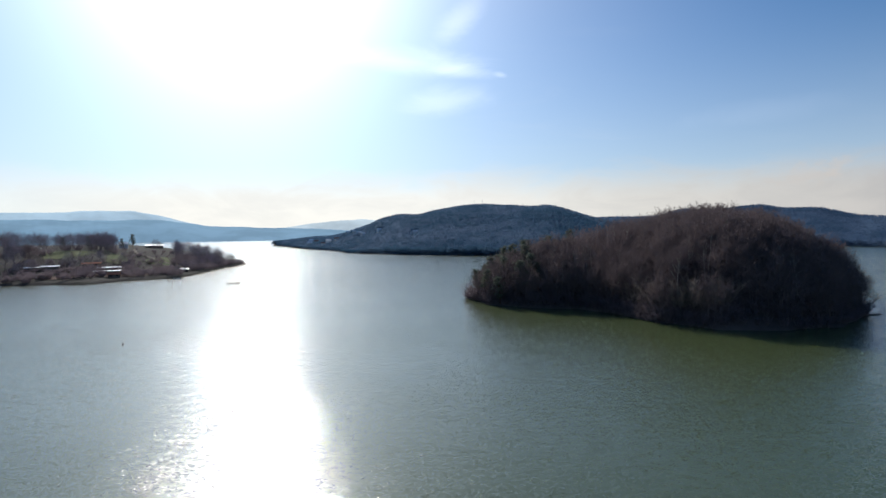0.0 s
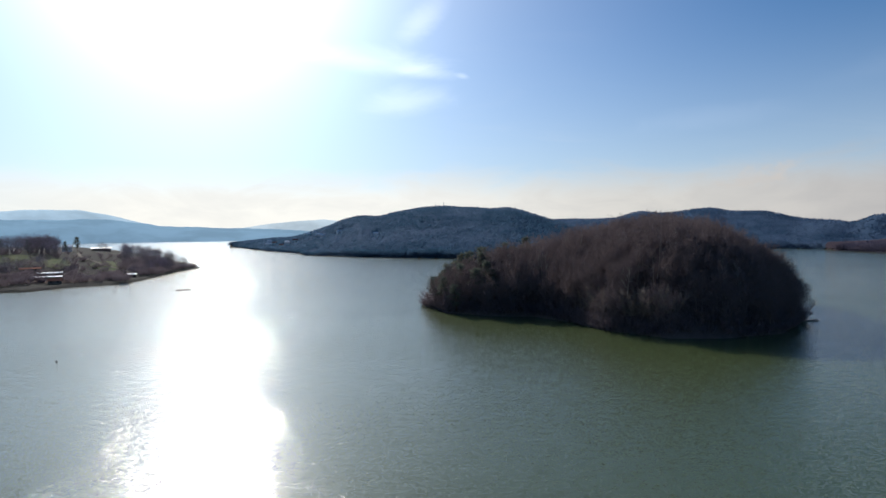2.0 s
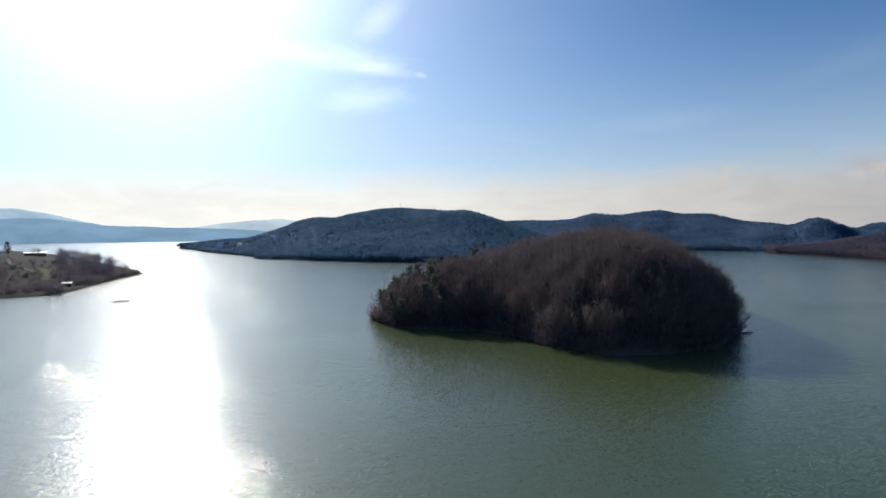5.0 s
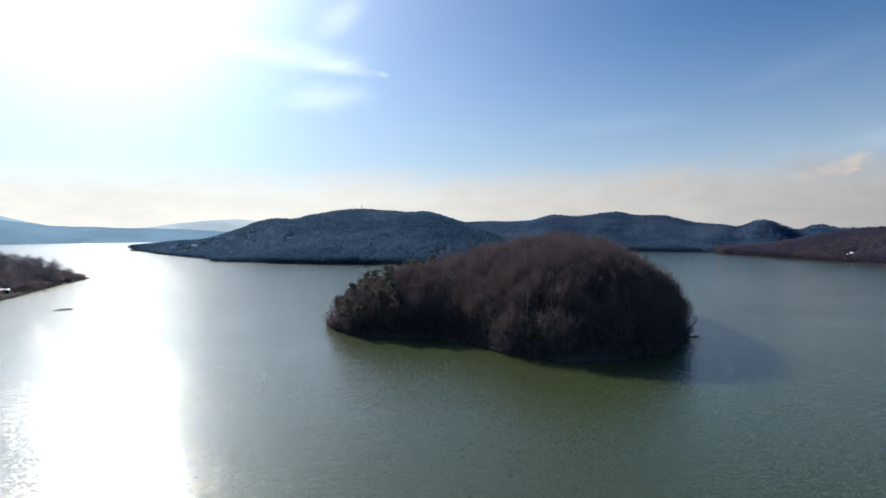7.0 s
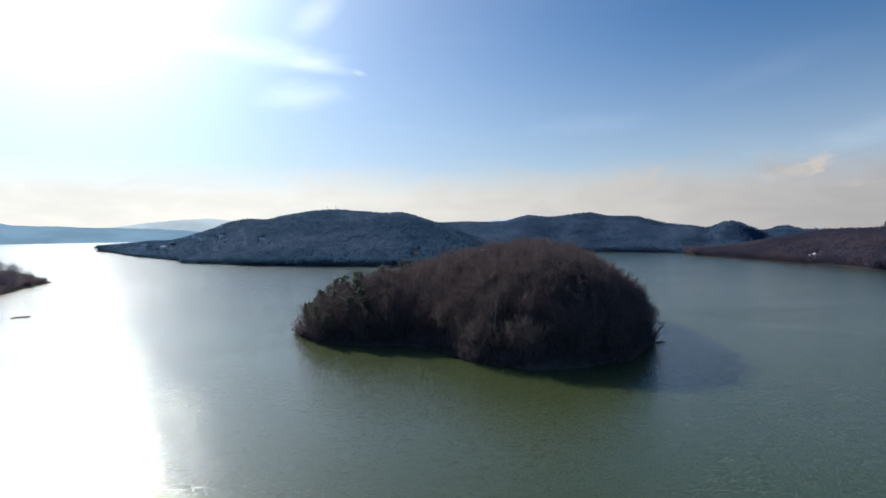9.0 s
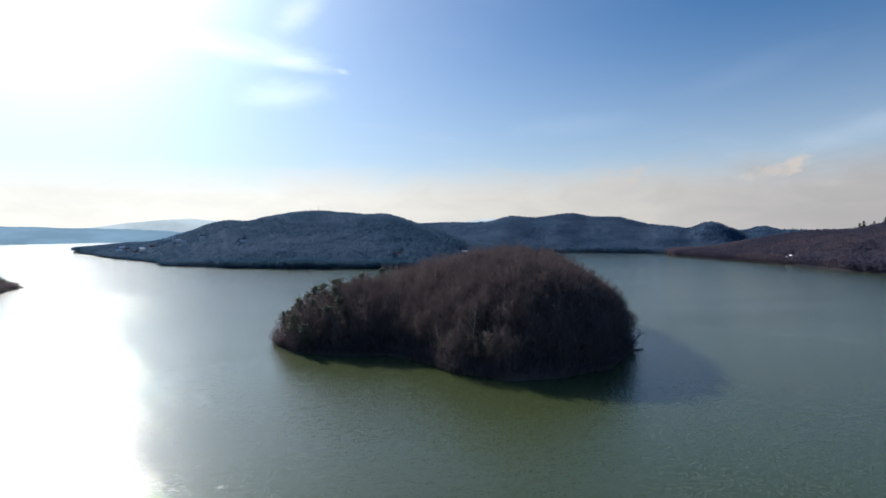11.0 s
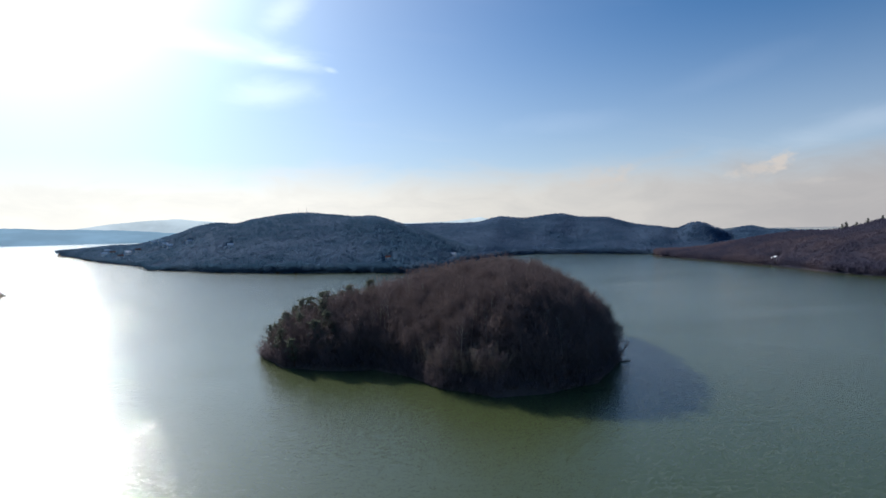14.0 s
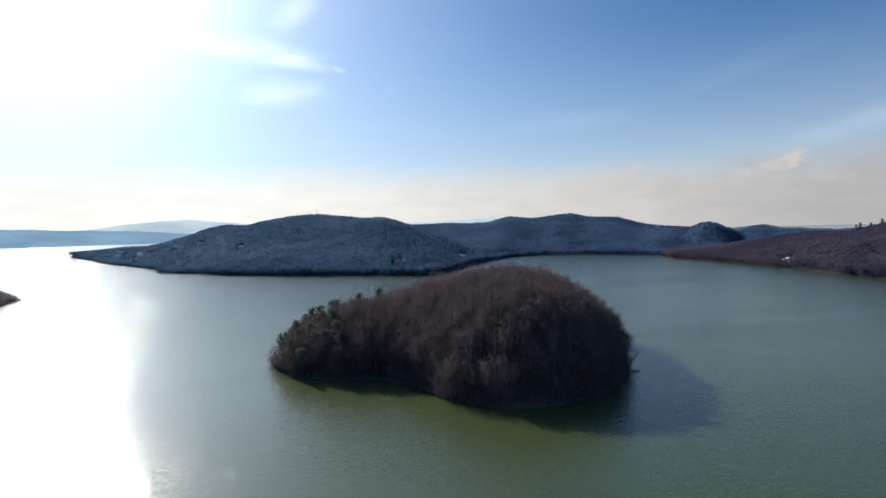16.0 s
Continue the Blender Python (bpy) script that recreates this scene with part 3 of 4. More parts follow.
def pine_tree(seed, height, spread, label, low=0.45):
    """A Scots pine: bare trunk below, tufts of needles on short limbs above."""
    wood, crown = Shape(seed), Shape(seed + 50)
    r = wood.r
    trunk = wood.wander(Vector((0, 0, -0.6)), Vector((r.gauss(0, 0.06), r.gauss(0, 0.06), 1)), height, 7, 0.04)
    wood.tube(trunk, [0.19 * (1 - 0.11 * i) for i in range(8)], 6)
    for i in range(20):
        u = low + (0.98 - low) * i / 19
        k = min(int(u * 7), 6)
        start = trunk[k].lerp(trunk[k + 1], u * 7 - k)
        q = i * 2.4 + r.uniform(-0.4, 0.4)
        reach = spread * (1.0 - 0.75 * ((u - low) / (1 - low)) ** 1.4) * r.uniform(0.7, 1.15)
        limb = wood.wander(start, Vector((math.cos(q), math.sin(q), r.uniform(0.1, 0.5))), reach, 3, 0.15, 0.08)
        wood.tube(limb, [0.06, 0.045, 0.03, 0.015], 4)
        for p in limb[1:]:
            for _ in range(2):
                c = p + Vector((r.gauss(0, 0.35), r.gauss(0, 0.35), r.gauss(0.15, 0.2)))
                for _ in range(8):
                    crown.leaf(c + Vector((r.gauss(0, 0.33), r.gauss(0, 0.33), r.gauss(0, 0.2))), r.uniform(0.2, 0.44))
    return assemble("pine_tree", [("trunk", wood, PINE_BARK), ("crown", crown, NEEDLES)], label, "pine")


def shrub(seed, height, spread, twig, label, twigs=300):
    wood, crown = Shape(seed), Shape(seed + 50)
    r = wood.r
    for i in range(8):
        q = i * 0.8 + r.uniform(-0.3, 0.3)
        stem = wood.wander(Vector((math.cos(q) * 0.2, math.sin(q) * 0.2, -0.3)),
                           Vector((math.cos(q) * spread / height, math.sin(q) * spread / height, 1)), height * r.uniform(0.7, 1.0), 4, 0.12)
        wood.tube(stem, [0.05, 0.04, 0.03, 0.02, 0.01], 4)
        for _ in range(twigs // 8):
            k = crown.r.randint(1, 3)
            p = stem[k].lerp(stem[k + 1], crown.r.random())
            way = Vector((crown.r.gauss(0, 0.6), crown.r.gauss(0, 0.6), crown.r.gauss(0.6, 0.4))).normalized()
            crown.sliver(p, way, crown.r.uniform(0.5, 1.3), crown.r.uniform(0.05, 0.1))
    return assemble("shrub", [("stem", wood, BARK), ("crown", crown, twig)], label, "shrub")


OAK = "leafless brown broad-leaved tree on the island slope"
SHADES = [bare_tree(10 + i, 11.8 + 0.5 * (i % 4), 3.9 + 0.3 * (i % 3), label=OAK) for i in range(6)]
LIGHT = [bare_tree(30 + i, 12.0 + 0.5 * (i % 3), 3.9 + 0.3 * (i % 3), twigs=330, label=OAK, lite=True) for i in range(5)]
BIRCHES = [bare_tree(40 + i, 12.5, 2.3, BIRCH, TWIGS, 650, "birch_tree", "leafless birch with a pale trunk among brown trees", 0.45, 0.13) for i in range(2)]
PINES = [pine_tree(60 + i, 11.0 + 0.8 * i, 3.0, "dark green pine with a bare trunk on the island", 0.22 + 0.06 * i) for i in range(4)]
SHRUBS = [shrub(80 + i, 3.6, 1.9, DARK_TWIGS, "leafless brown shrub on the island shore") for i in range(3)]
PALES = [shrub(90 + i, 5.2, 2.4, PALE_TWIGS, "pale grey leafless willow bush on the island slope", 700) for i in range(2)]
spare = []


def plant(protos, x, y, z, rnd, low=0.88, high=1.12, group="", label=""):
    """Sets a copy of one of the prototypes at a place; the first use takes the prototype itself."""
    src = rnd.choice(protos)
    k = rnd.uniform(low, high)
    m = pose(x, y, z, rnd.uniform(-3, 3), rnd.uniform(-3, 3), rnd.uniform(0, 360))
    ob = copy_thing(src, m)
    ob.scale = (k * rnd.uniform(0.92, 1.08), k * rnd.uniform(0.92, 1.08), k)
    if group:
        ob["group"] = group
    if label:
        ob["label"] = label
    spare.append(ob)
    return ob


def join_trees(name, rows, label, twig=None):
    """The trees of the slope that faces away, in one mesh."""
    verts, faces, slots, base = [], [], [], 0
    mats = [BARK, TWIGS, PINE_BARK, NEEDLES, BIRCH, DARK_TWIGS]
    for proto, x, y, z, turn, k in rows:
        m = pose(x, y, z, 0, 0, turn)
        for child in proto.children:
            co = np.empty(len(child.data.vertices) * 3)
            child.data.vertices.foreach_get("co", co)
            co = co.reshape(-1, 3) * k @ np.array(m.to_3x3()).T + np.array(m.translation)
            verts += co.tolist()
            faces += [tuple(base + i for i in p.vertices) for p in child.data.polygons]
            slots += [mats.index(child.data.materials[0])] * len(child.data.polygons)
            base += len(co)
    ob = part(name, verts, faces, BARK)
    for m in [twig or TWIGS] + mats[2:]:
        ob.data.materials.append(m)
    ob.data.polygons.foreach_set("material_index", slots)
    tagged(ob, label, "woods", kind="stuff")


WILLOWS = [(64.7, 135), (67.0, 132.5), (69.6, 131.5), (60.5, 138), (62.6, 136.5), (56.5, 145), (54.0, 152)]
WHITE_TRUNKS = [(97.3, 170), (99, 172), (60.4, 189), (58, 186), (47, 179), (48.5, 180), (102, 150), (38.4, 185), (56, 180), (44, 178), (109, 160)]


def wood_the_island():
    rnd = random.Random(5)
    step = 3.8
    spots = []
    y = 122.0
    row = 0
    while y < 242:
        x = -2.0 + (row % 2) * step / 2
        while x < 132:
            spots.append((x + rnd.uniform(-1.2, 1.2), y + rnd.uniform(-1.2, 1.2)))
            x += step
        y += step * 0.87
        row += 1
    xs, ys = np.array([s[0] for s in spots]), np.array([s[1] for s in spots])
    hidden = []
    depth, high = isle_depth(xs, ys), isle_height(xs, ys)
    for x, y, s, z in zip(xs, ys, depth, high):
        if s < 0.2 or any(math.hypot(x - a, y - b) < 2.4 for a, b in WILLOWS):
            continue
        if any(math.hypot(x - a, y - b) < 2.0 or (abs(x - a - (b - y) * -0.45) < 1.3 and 0 < b - y < 6) for a, b in WHITE_TRUNKS):
            continue
        if y > 0.28 * x + 160 + rnd.uniform(-4, 4) and not (x < 44 and y < 196):
            far_tip = 0.6 + 0.4 * float(smooth01((x - 8) / 14))
            kind = PINES if rnd.random() < 0.6 * smooth01((55 - x) / 30) else (BIRCHES if rnd.random() < 0.06 else SHADES if y < 0.28 * x + 168 else LIGHT)
            hidden.append((rnd.choice(kind), x, y, z, rnd.uniform(0, 360), rnd.uniform(0.85, 1.04) * far_tip))
            continue
        edge = s < 4
        tip = 0.8 + 0.2 * float(smooth01((x - 8) / 14))
        west = smooth01((46 - x) / 36) * smooth01((225 - y) / 30)
        if rnd.random() < west * 0.42:
            plant(PINES, x, y, z, rnd, (0.85 if edge else 0.92) * tip, (1.0 if edge else 1.1) * tip, "pines of the island")
        elif rnd.random() < (0.06 if x < 100 else 0.05) and s > 6:
            plant(BIRCHES, x, y, z, rnd, 0.95, 1.1, "birches of the island")
        else:
            plant(SHADES, x, y, z, rnd, (0.86 if edge else 0.88) * tip, (1.0 if edge else 1.05) * tip, "bare trees of the island")
    brush = []
    join_trees("far_side_woods", hidden, "leafless trees and pines on the island's upper and far slopes")
    for (ax, ay), (bx, by) in zip(ISLE, ISLE[1:] + ISLE[:1]):
        if (ay + by) / 2 > 205:
            continue
        n = max(int(math.hypot(bx - ax, by - ay) / 1.2), 1)
        for i in range(n):
            t = (i + rnd.random()) / n
            x, y = ax + (bx - ax) * t, ay + (by - ay) * t
            cx, cy = 66 - x, 184 - y
            q = rnd.uniform(-0.2, 3.0) / math.hypot(cx, cy)
            x, y = x + cx * q, y + cy * q
            plant(SHRUBS, x, y, float(isle_height(x, y)), rnd, 0.7, 1.2, "shrubs of the island shore")
            if i % 2 == 0:
                x, y = x - cx * q * 0.9, y - cy * q * 0.9
                brush.append((rnd.choice(SHRUBS), x, y, max(float(isle_height(x, y)), -0.1), rnd.uniform(0, 360), rnd.uniform(0.45, 0.7)))
    while len(brush) < 190:
        x, y = rnd.uniform(-2, 36), rnd.uniform(150, 200)
        if float(isle_depth(x, y)) > 1.0:
            brush.append((rnd.choice(SHRUBS), x, y, float(isle_height(x, y)), rnd.uniform(0, 360), rnd.uniform(1.2, 1.8)))
    join_trees("shore_brush", brush, "leafless brushwood along the waterline and under the pines")
    for x, y in WILLOWS:
        plant(PALES, x, y, float(isle_height(x, y)), rnd, 1.5, 1.9, "pale bushes of the island")
    for x, y in WHITE_TRUNKS:
        plant(BIRCHES, x, y, float(isle_height(x, y)), rnd, 0.95, 1.08, "birches of the island")


wood_the_island()


def dead_tree():
    """A leaning dead tree and a fallen trunk at the island's shore."""
    wood = Shape(3)
    r = wood.r
    base = wood.wander(Vector((0, 0, -0.3)), Vector((0.7, 0.1, 1)), 5.2, 5, 0.12)
    wood.tube(base, [0.2, 0.17, 0.14, 0.1, 0.07, 0.04], 6)
    for j in range(1, 6):
        for k in range(3):
            limb = wood.wander(base[j], Vector((r.uniform(0.1, 1.2), r.gauss(0, 0.6), r.uniform(0.2, 1.2))), r.uniform(1.2, 2.8), 4, 0.3, 0.1)
            wood.tube(limb, [0.06, 0.05, 0.035, 0.025, 0.012], 4)
            for p in limb[2:]:
                tw = wood.wander(p, Vector((r.gauss(0.3, 0.6), r.gauss(0, 0.6), r.gauss(0.4, 0.5))), r.uniform(0.5, 1.1), 2, 0.3)
                wood.tube(tw, [0.02, 0.014, 0.006], 3)
    root = assemble("dead_tree", [("trunk", wood, BARK)], "dark dead tree leaning out over the water", "tree")
    root.matrix_world = pose(116.0, 147.6, 0.4) @ Matrix.Scale(1.25, 4)
    log = Shape(4)
    body = log.wander(Vector((-2.2, 0, 0.1)), Vector((1, -0.15, 0.02)), 4.4, 6, 0.05)
    log.tube(body, [0.24, 0.25, 0.22, 0.2, 0.17, 0.14, 0.09], 8)
    for j in (3, 4, 5):
        stub = log.wander(body[j], Vector((0.5, log.r.gauss(0, 0.6), 0.8)), 0.9, 2, 0.1)
        log.tube(stub, [0.07, 0.05, 0.02], 4)
    fallen = assemble("fallen_log", [("trunk", log, BARK)], "dark fallen trunk lying half in the water at the shore", "log")
    fallen.matrix_world = pose(117.2, 146.0, 0.05)


dead_tree()


# ---------------------------------------------------------------- woods on the hills, far off
def polar(az, d):
    return math.sin(radians(az)) * d, math.cos(radians(az)) * d


# small houses: azimuth, distance, width, turn, red roof
HOUSES = [(-13.78, 1195, 9, 10, 0), (-12.0, 1023, 8, -20, 0), (-11.24, 1021, 8, 5, 1), (-9.3, 1010, 8, 15, 0), (-8.87, 920, 7, -10, 0),
                          (-6.75, 856, 8, 30, 0), (-13.3, 1114, 9, 0, 1), (-12.11, 1040, 7, 25, 0), (-8.48, 889, 7, 10, 0), (-13.95, 1123, 9, -15, 0),
                          (-12.62, 1005, 7, 12, 1), (-2.94, 746, 7, 0, 0), (-10.0, 1060, 8, 20, 0), (19.62, 690, 7, -15, 0), (49.7, 639, 3.4, -50, 0), (49.95, 642, 3, -45, 0), (46.5, 905, 5, -40, 0), (12.95, 586, 5, -10, 1)]
CLEARINGS = [(h[0], h[1] - 7, 0.5, 17) for h in HOUSES] + [(-12.4, 1020, 0.9, 30), (-13.8, 1130, 0.7, 30), (-8.9, 905, 0.45, 18), (49.8, 641, 0.2, 6), (19.6, 692, 0.4, 9),
             (46.5, 905, 0.5, 20), (-6.75, 856, 0.4, 12), (-2.94, 746, 0.4, 10)]


def openness(x, y, margin):
    """0 in clearings and at the water's edge, 1 in the closed woods."""
    az, d = np.degrees(np.arctan2(x, y)), np.hypot(x, y)
    full = smooth01((d - shore_line(x, y)) / margin)
    for a0, d0, wa, wd in CLEARINGS:
        full = full * smooth01((((az - a0) / wa) ** 2 + ((d - d0) / wd) ** 2 - 0.1 - 0.6 * grain(x, y, 14)) * 0.6)
    return full


def village(x, y):
    """1 in the high woods, low among the gardens at the foot of the hill."""
    az, d = np.degrees(np.arctan2(x, y)), np.hypot(x, y)
    garden = smooth01((-6.0 - az) / 3.5) * (0.35 + 0.65 * grain(x, y, 30))
    return 1 - 0.75 * garden


def crowns(x, y, size, seed):
    """Rounded tree crowns side by side: height of the canopy in 0..1."""
    i, j = np.floor(x / size).astype(int), np.floor(y / size).astype(int)
    best = np.zeros(x.shape)
    for di in (-1, 0, 1):
        for dj in (-1, 0, 1):
            a, b = i + di, j + dj
            u, v, w = (LATTICE[(a * p + q + seed) % 256, (b * r + q) % 256] for p, q, r in ((1, 0, 1), (3, 17, 5), (7, 91, 3)))
            far = np.hypot(x - (a + 0.15 + 0.7 * u) * size, y - (b + 0.15 + 0.7 * v) * size) / (size * (0.62 + 0.3 * w))
            best = np.maximum(best, (0.55 + 0.45 * w) * np.sqrt(np.maximum(1 - far * far, 0)))
    return best


def woods(name, az_range, near, far, mat, floor, label, seed, high, trees, step, wide=2.7, sprays=26, size=1.0):
    """A wooded slope: the dense undergrowth as a closed sheet, and over it the fine twigs of thousands of bare crowns."""
    az = np.arange(az_range[0], az_range[1], 0.2)
    near, far = near(az), far(az)
    dist = np.arange(float(near.min()), float(far.max()), step)
    A, D = np.meshgrid(az, dist, indexing="ij")
    X, Y = np.sin(np.radians(A)) * D, np.cos(np.radians(A)) * D
    ground = land_height(X, Y)
    Z = ground + 0.1 + openness(X, Y, 15) * village(X, Y) * (0.2 + high * (0.45 + 0.1 * grain(X, Y, 50) + 0.1 * crowns(X, Y, wide * 1.7, seed)))
    Z = np.where(ground > 0.2, Z, -0.6)
    n, k = A.shape
    idx = np.arange(n * k).reshape(n, k)
    faces = np.stack([idx[:-1, :-1], idx[:-1, 1:], idx[1:, 1:], idx[1:, :-1]], -1).reshape(-1, 4)
    keep = (ground.reshape(-1)[faces].max(1) > 0.2) & (((D < far[:, None]) & (D > near[:, None])).reshape(-1)[faces].all(1))
    sheet = np.stack([X, Y, Z], -1).reshape(-1, 3)
    rs = np.random.RandomState(seed)
    ta = rs.uniform(*az_range, trees)
    s0, f0 = np.interp(ta, az, near), np.interp(ta, az, far)
    td = np.sqrt(rs.uniform(0, 1, trees) * (f0 ** 2 - s0 ** 2) + s0 ** 2)
    edge = rs.rand(trees) < 0.11
    x, y = np.sin(np.radians(ta)) * td, np.cos(np.radians(ta)) * td
    td = np.where(edge & (s0 < table(ta, SHORE, 1)), shore_line(x, y) + rs.uniform(-6, 7, trees), td)
    x, y = np.sin(np.radians(ta)) * td, np.cos(np.radians(ta)) * td
    z = land_height(x, y)
    edge &= s0 < table(ta, SHORE, 1)
    ok = (z > 0.3) & (openness(x, y, 3) > rs.uniform(0.05, 0.5, trees)) | edge
    z = np.where(edge, np.maximum(z, 0.0), z)
    x, y, z = x[ok], y[ok], z[ok]
    m = len(x)
    tall = high * rs.uniform(0.78, 1.02, m) * (0.85 + 0.3 * grain(x, y, 50))
    spread = wide * rs.uniform(0.8, 1.25, m)
    tall *= 0.3 + 0.7 * village(x, y)
    narrow = np.where(rs.rand(m) < 0.2 + 0.5 * (grain(x, y, 60) > 0.55), 0.65, 1.0)
    spread = spread * narrow
    # each crown a loose shell of sprays of twigs
    u = rs.normal(size=(m, sprays, 3))
    u /= np.linalg.norm(u, axis=2, keepdims=True)
    k = rs.uniform(0.55, 1.0, (m, sprays))
    taper = 1 - 0.35 * np.maximum(u[:, :, 2], 0)
    c = np.stack([x[:, None] + u[:, :, 0] * spread[:, None] * k * taper, y[:, None] + u[:, :, 1] * spread[:, None] * k * taper,
                  z[:, None] + tall[:, None] * (0.58 + 0.38 * k * u[:, :, 2])], -1)
    a = u * 0.6 + rs.normal(size=(m, sprays, 3)) * 0.5 + np.array([0, 0, 0.4])
    a /= np.linalg.norm(a, axis=2, keepdims=True)
    b = np.cross(a, rs.normal(size=(m, sprays, 3)))
    b /= np.linalg.norm(b, axis=2, keepdims=True)
    s = rs.uniform(0.8, 1.7, (m, sprays, 1)) * size
    w = rs.uniform(0.25, 0.6, (m, sprays, 1)) * size
    tri = np.stack([c - b * w, c + b * w, c + a * s], 2).reshape(-1, 3)
    crown_rows = (np.arange(len(tri)).reshape(-1, 3) + len(sheet)).tolist()
    ob = part(name, sheet.tolist() + tri.tolist(), faces[keep].tolist() + crown_rows, mat, smooth=True)
    ob.data.materials.append(floor)
    ob.data.polygons.foreach_set("material_index", [1] * int(keep.sum()) + [0] * len(crown_rows))
    tagged(ob, label, "woods", kind="stuff")


def from_shore(az):
    return table(az, SHORE, 1) - 12


woods("hill_woods", (-17.9, 22), from_shore, lambda az: table(az, HILL, 1) + 40, HAZED_WOOD, HAZED_HILL_FLOOR,
      "dense mixed winter woods covering the hill, tinted blue for haze", 1, 9.0, 12500, 4.0, 2.8, 26, 1.0)
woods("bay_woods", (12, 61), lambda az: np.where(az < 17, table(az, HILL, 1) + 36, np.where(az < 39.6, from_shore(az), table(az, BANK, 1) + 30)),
      lambda az: table(az, BACK, 1) + 40 + 260 * smooth01((az - 46) / 4), HAZED_BAY_WOOD, HAZED_BAY_FLOOR,
      "dense dark woods on the hills behind the bay, tinted blue for haze", 2, 9.0, 10500, 5.0, 3.2, 24, 1.1)
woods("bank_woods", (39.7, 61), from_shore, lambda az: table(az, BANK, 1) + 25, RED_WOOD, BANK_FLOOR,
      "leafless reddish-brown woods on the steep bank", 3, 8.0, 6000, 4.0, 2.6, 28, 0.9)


def field(az, d, wa, wd, mat, label, lift=0.3):
    """A small open meadow that follows the ground, with a ragged edge."""
    A, D = np.meshgrid(np.linspace(az - wa, az + wa, 34), np.linspace(d - wd, d + wd, 22), indexing="ij")
    X, Y = np.sin(np.radians(A)) * D, np.cos(np.radians(A)) * D
    idx = np.arange(A.size).reshape(A.shape)
    faces = np.stack([idx[:-1, :-1], idx[:-1, 1:], idx[1:, 1:], idx[1:, :-1]], -1).reshape(-1, 4)
    ground = land_height(X, Y)
    inside = (((A - az) / wa) ** 2 + ((D - d) / wd) ** 2 < 0.55 + 0.5 * grain(X, Y, 9)) & (ground > 0.6)
    keep = inside.reshape(-1)[faces].all(1)
    ob = part("meadow", np.stack([X, Y, ground + lift], -1).reshape(-1, 3).tolist(), faces[keep].tolist(), mat, smooth=True)
    tagged(ob, label, "meadow", kind="structure")


field(-35.1, 470, 2.2, 26, GRASS, "dull green meadow on the low point")
field(-31.4, 446, 1.2, 24, GRASS, "bright green meadow beside the holiday houses")
field(-32.6, 379, 5.2, 13, EARTH, "bare reddish earth along the shore of the point", 0.2)
field(-27.6, 440, 1.6, 30, GRASS, "dull green slope below the crest of the point")


# ---------------------------------------------------------------- buildings
def box(shape, x0, x1, y0, y1, z0, z1):
    i = len(shape.v)
    shape.v += [Vector(p) for p in ((x0, y0, z0), (x1, y0, z0), (x1, y1, z0), (x0, y1, z0), (x0, y0, z1), (x1, y0, z1), (x1, y1, z1), (x0, y1, z1))]
    shape.f += [(i, i + 3, i + 2, i + 1), (i + 4, i + 5, i + 6, i + 7), (i, i + 1, i + 5, i + 4), (i + 1, i + 2, i + 6, i + 5), (i + 2, i + 3, i + 7, i + 6), (i + 3, i, i + 4, i + 7)]


def boxes(*dims):
    s = Shape(1)
    for d in dims:
        box(s, *d)
    return s


def house(x, y, rz, w, d, h, roof_mat, wall_mat, label, pitch=0.55, name="house", sink=0.8, z=None):
    """A small house: walls, gabled roof with eaves, door, windows, chimney."""
    root = new(name)
    tagged(root, label, "house")
    a, b = w / 2, d / 2
    walls = boxes((-a, a, -b, b, -sink, h))
    gable = d / 2 * pitch
    for s in (-1, 1):
        i = len(walls.v)
        walls.v += [Vector((s * a, -b, h)), Vector((s * a, b, h)), Vector((s * a, 0, h + gable))]
        walls.f.append((i, i + 1, i + 2))
    part("wall", walls.v, walls.f, wall_mat, root)
    e, t = 0.5, 0.18
    roof = Shape(1)
    prof = [(-b - e, h - e * pitch), (0, h + gable + 0.02), (b + e, h - e * pitch), (b + e, h - e * pitch + t), (0, h + gable + t + 0.05), (-b - e, h - e * pitch + t)]
    for s in (-1, 1):
        roof.v += [Vector((s * (a + e), q, r)) for q, r in prof]
    roof.f += [(0, 1, 4, 5), (1, 2, 3, 4), (6, 11, 10, 7), (7, 10, 9, 8)] + [(k, k + 6, (k + 1) % 6 + 6, (k + 1) % 6) for k in range(6)]
    top = part("roof", roof.v, roof.f, roof_mat, root)
    chimney = boxes((a * 0.4, a * 0.4 + 0.5, 0.3, 0.8, h, h + gable + 0.9))
    part("chimney", chimney.v, chimney.f, BARK, top)
    for px in (-0.55, 0.55):
        win = boxes((a * px - 0.5, a * px + 0.5, -b - 0.04, -b + 0.05, h * 0.4, h * 0.4 + 1.1))
        part("window", win.v, win.f, DARK, root)
    door = boxes((-0.45, 0.45, -b - 0.04, -b + 0.05, 0.05, 2.05))
    part("door", door.v, door.f, WOOD, root)
    root.matrix_world = pose(x, y, float(land_height(x, y)) if z is None else z, 0, 0, rz)
    return root


WHITE_HOUSE = "small white house with a pale roof on the wooded hillside"
for az, d, w, rz, red in HOUSES:
    hx, hy = polar(az, d)
    house(hx, hy, rz - az, w, w * 0.75, 4.2, TILE_ROOF if red else SHEET, WHITE_WALL,
          "small white house with a red tiled roof among trees" if red else WHITE_HOUSE, 0.6)

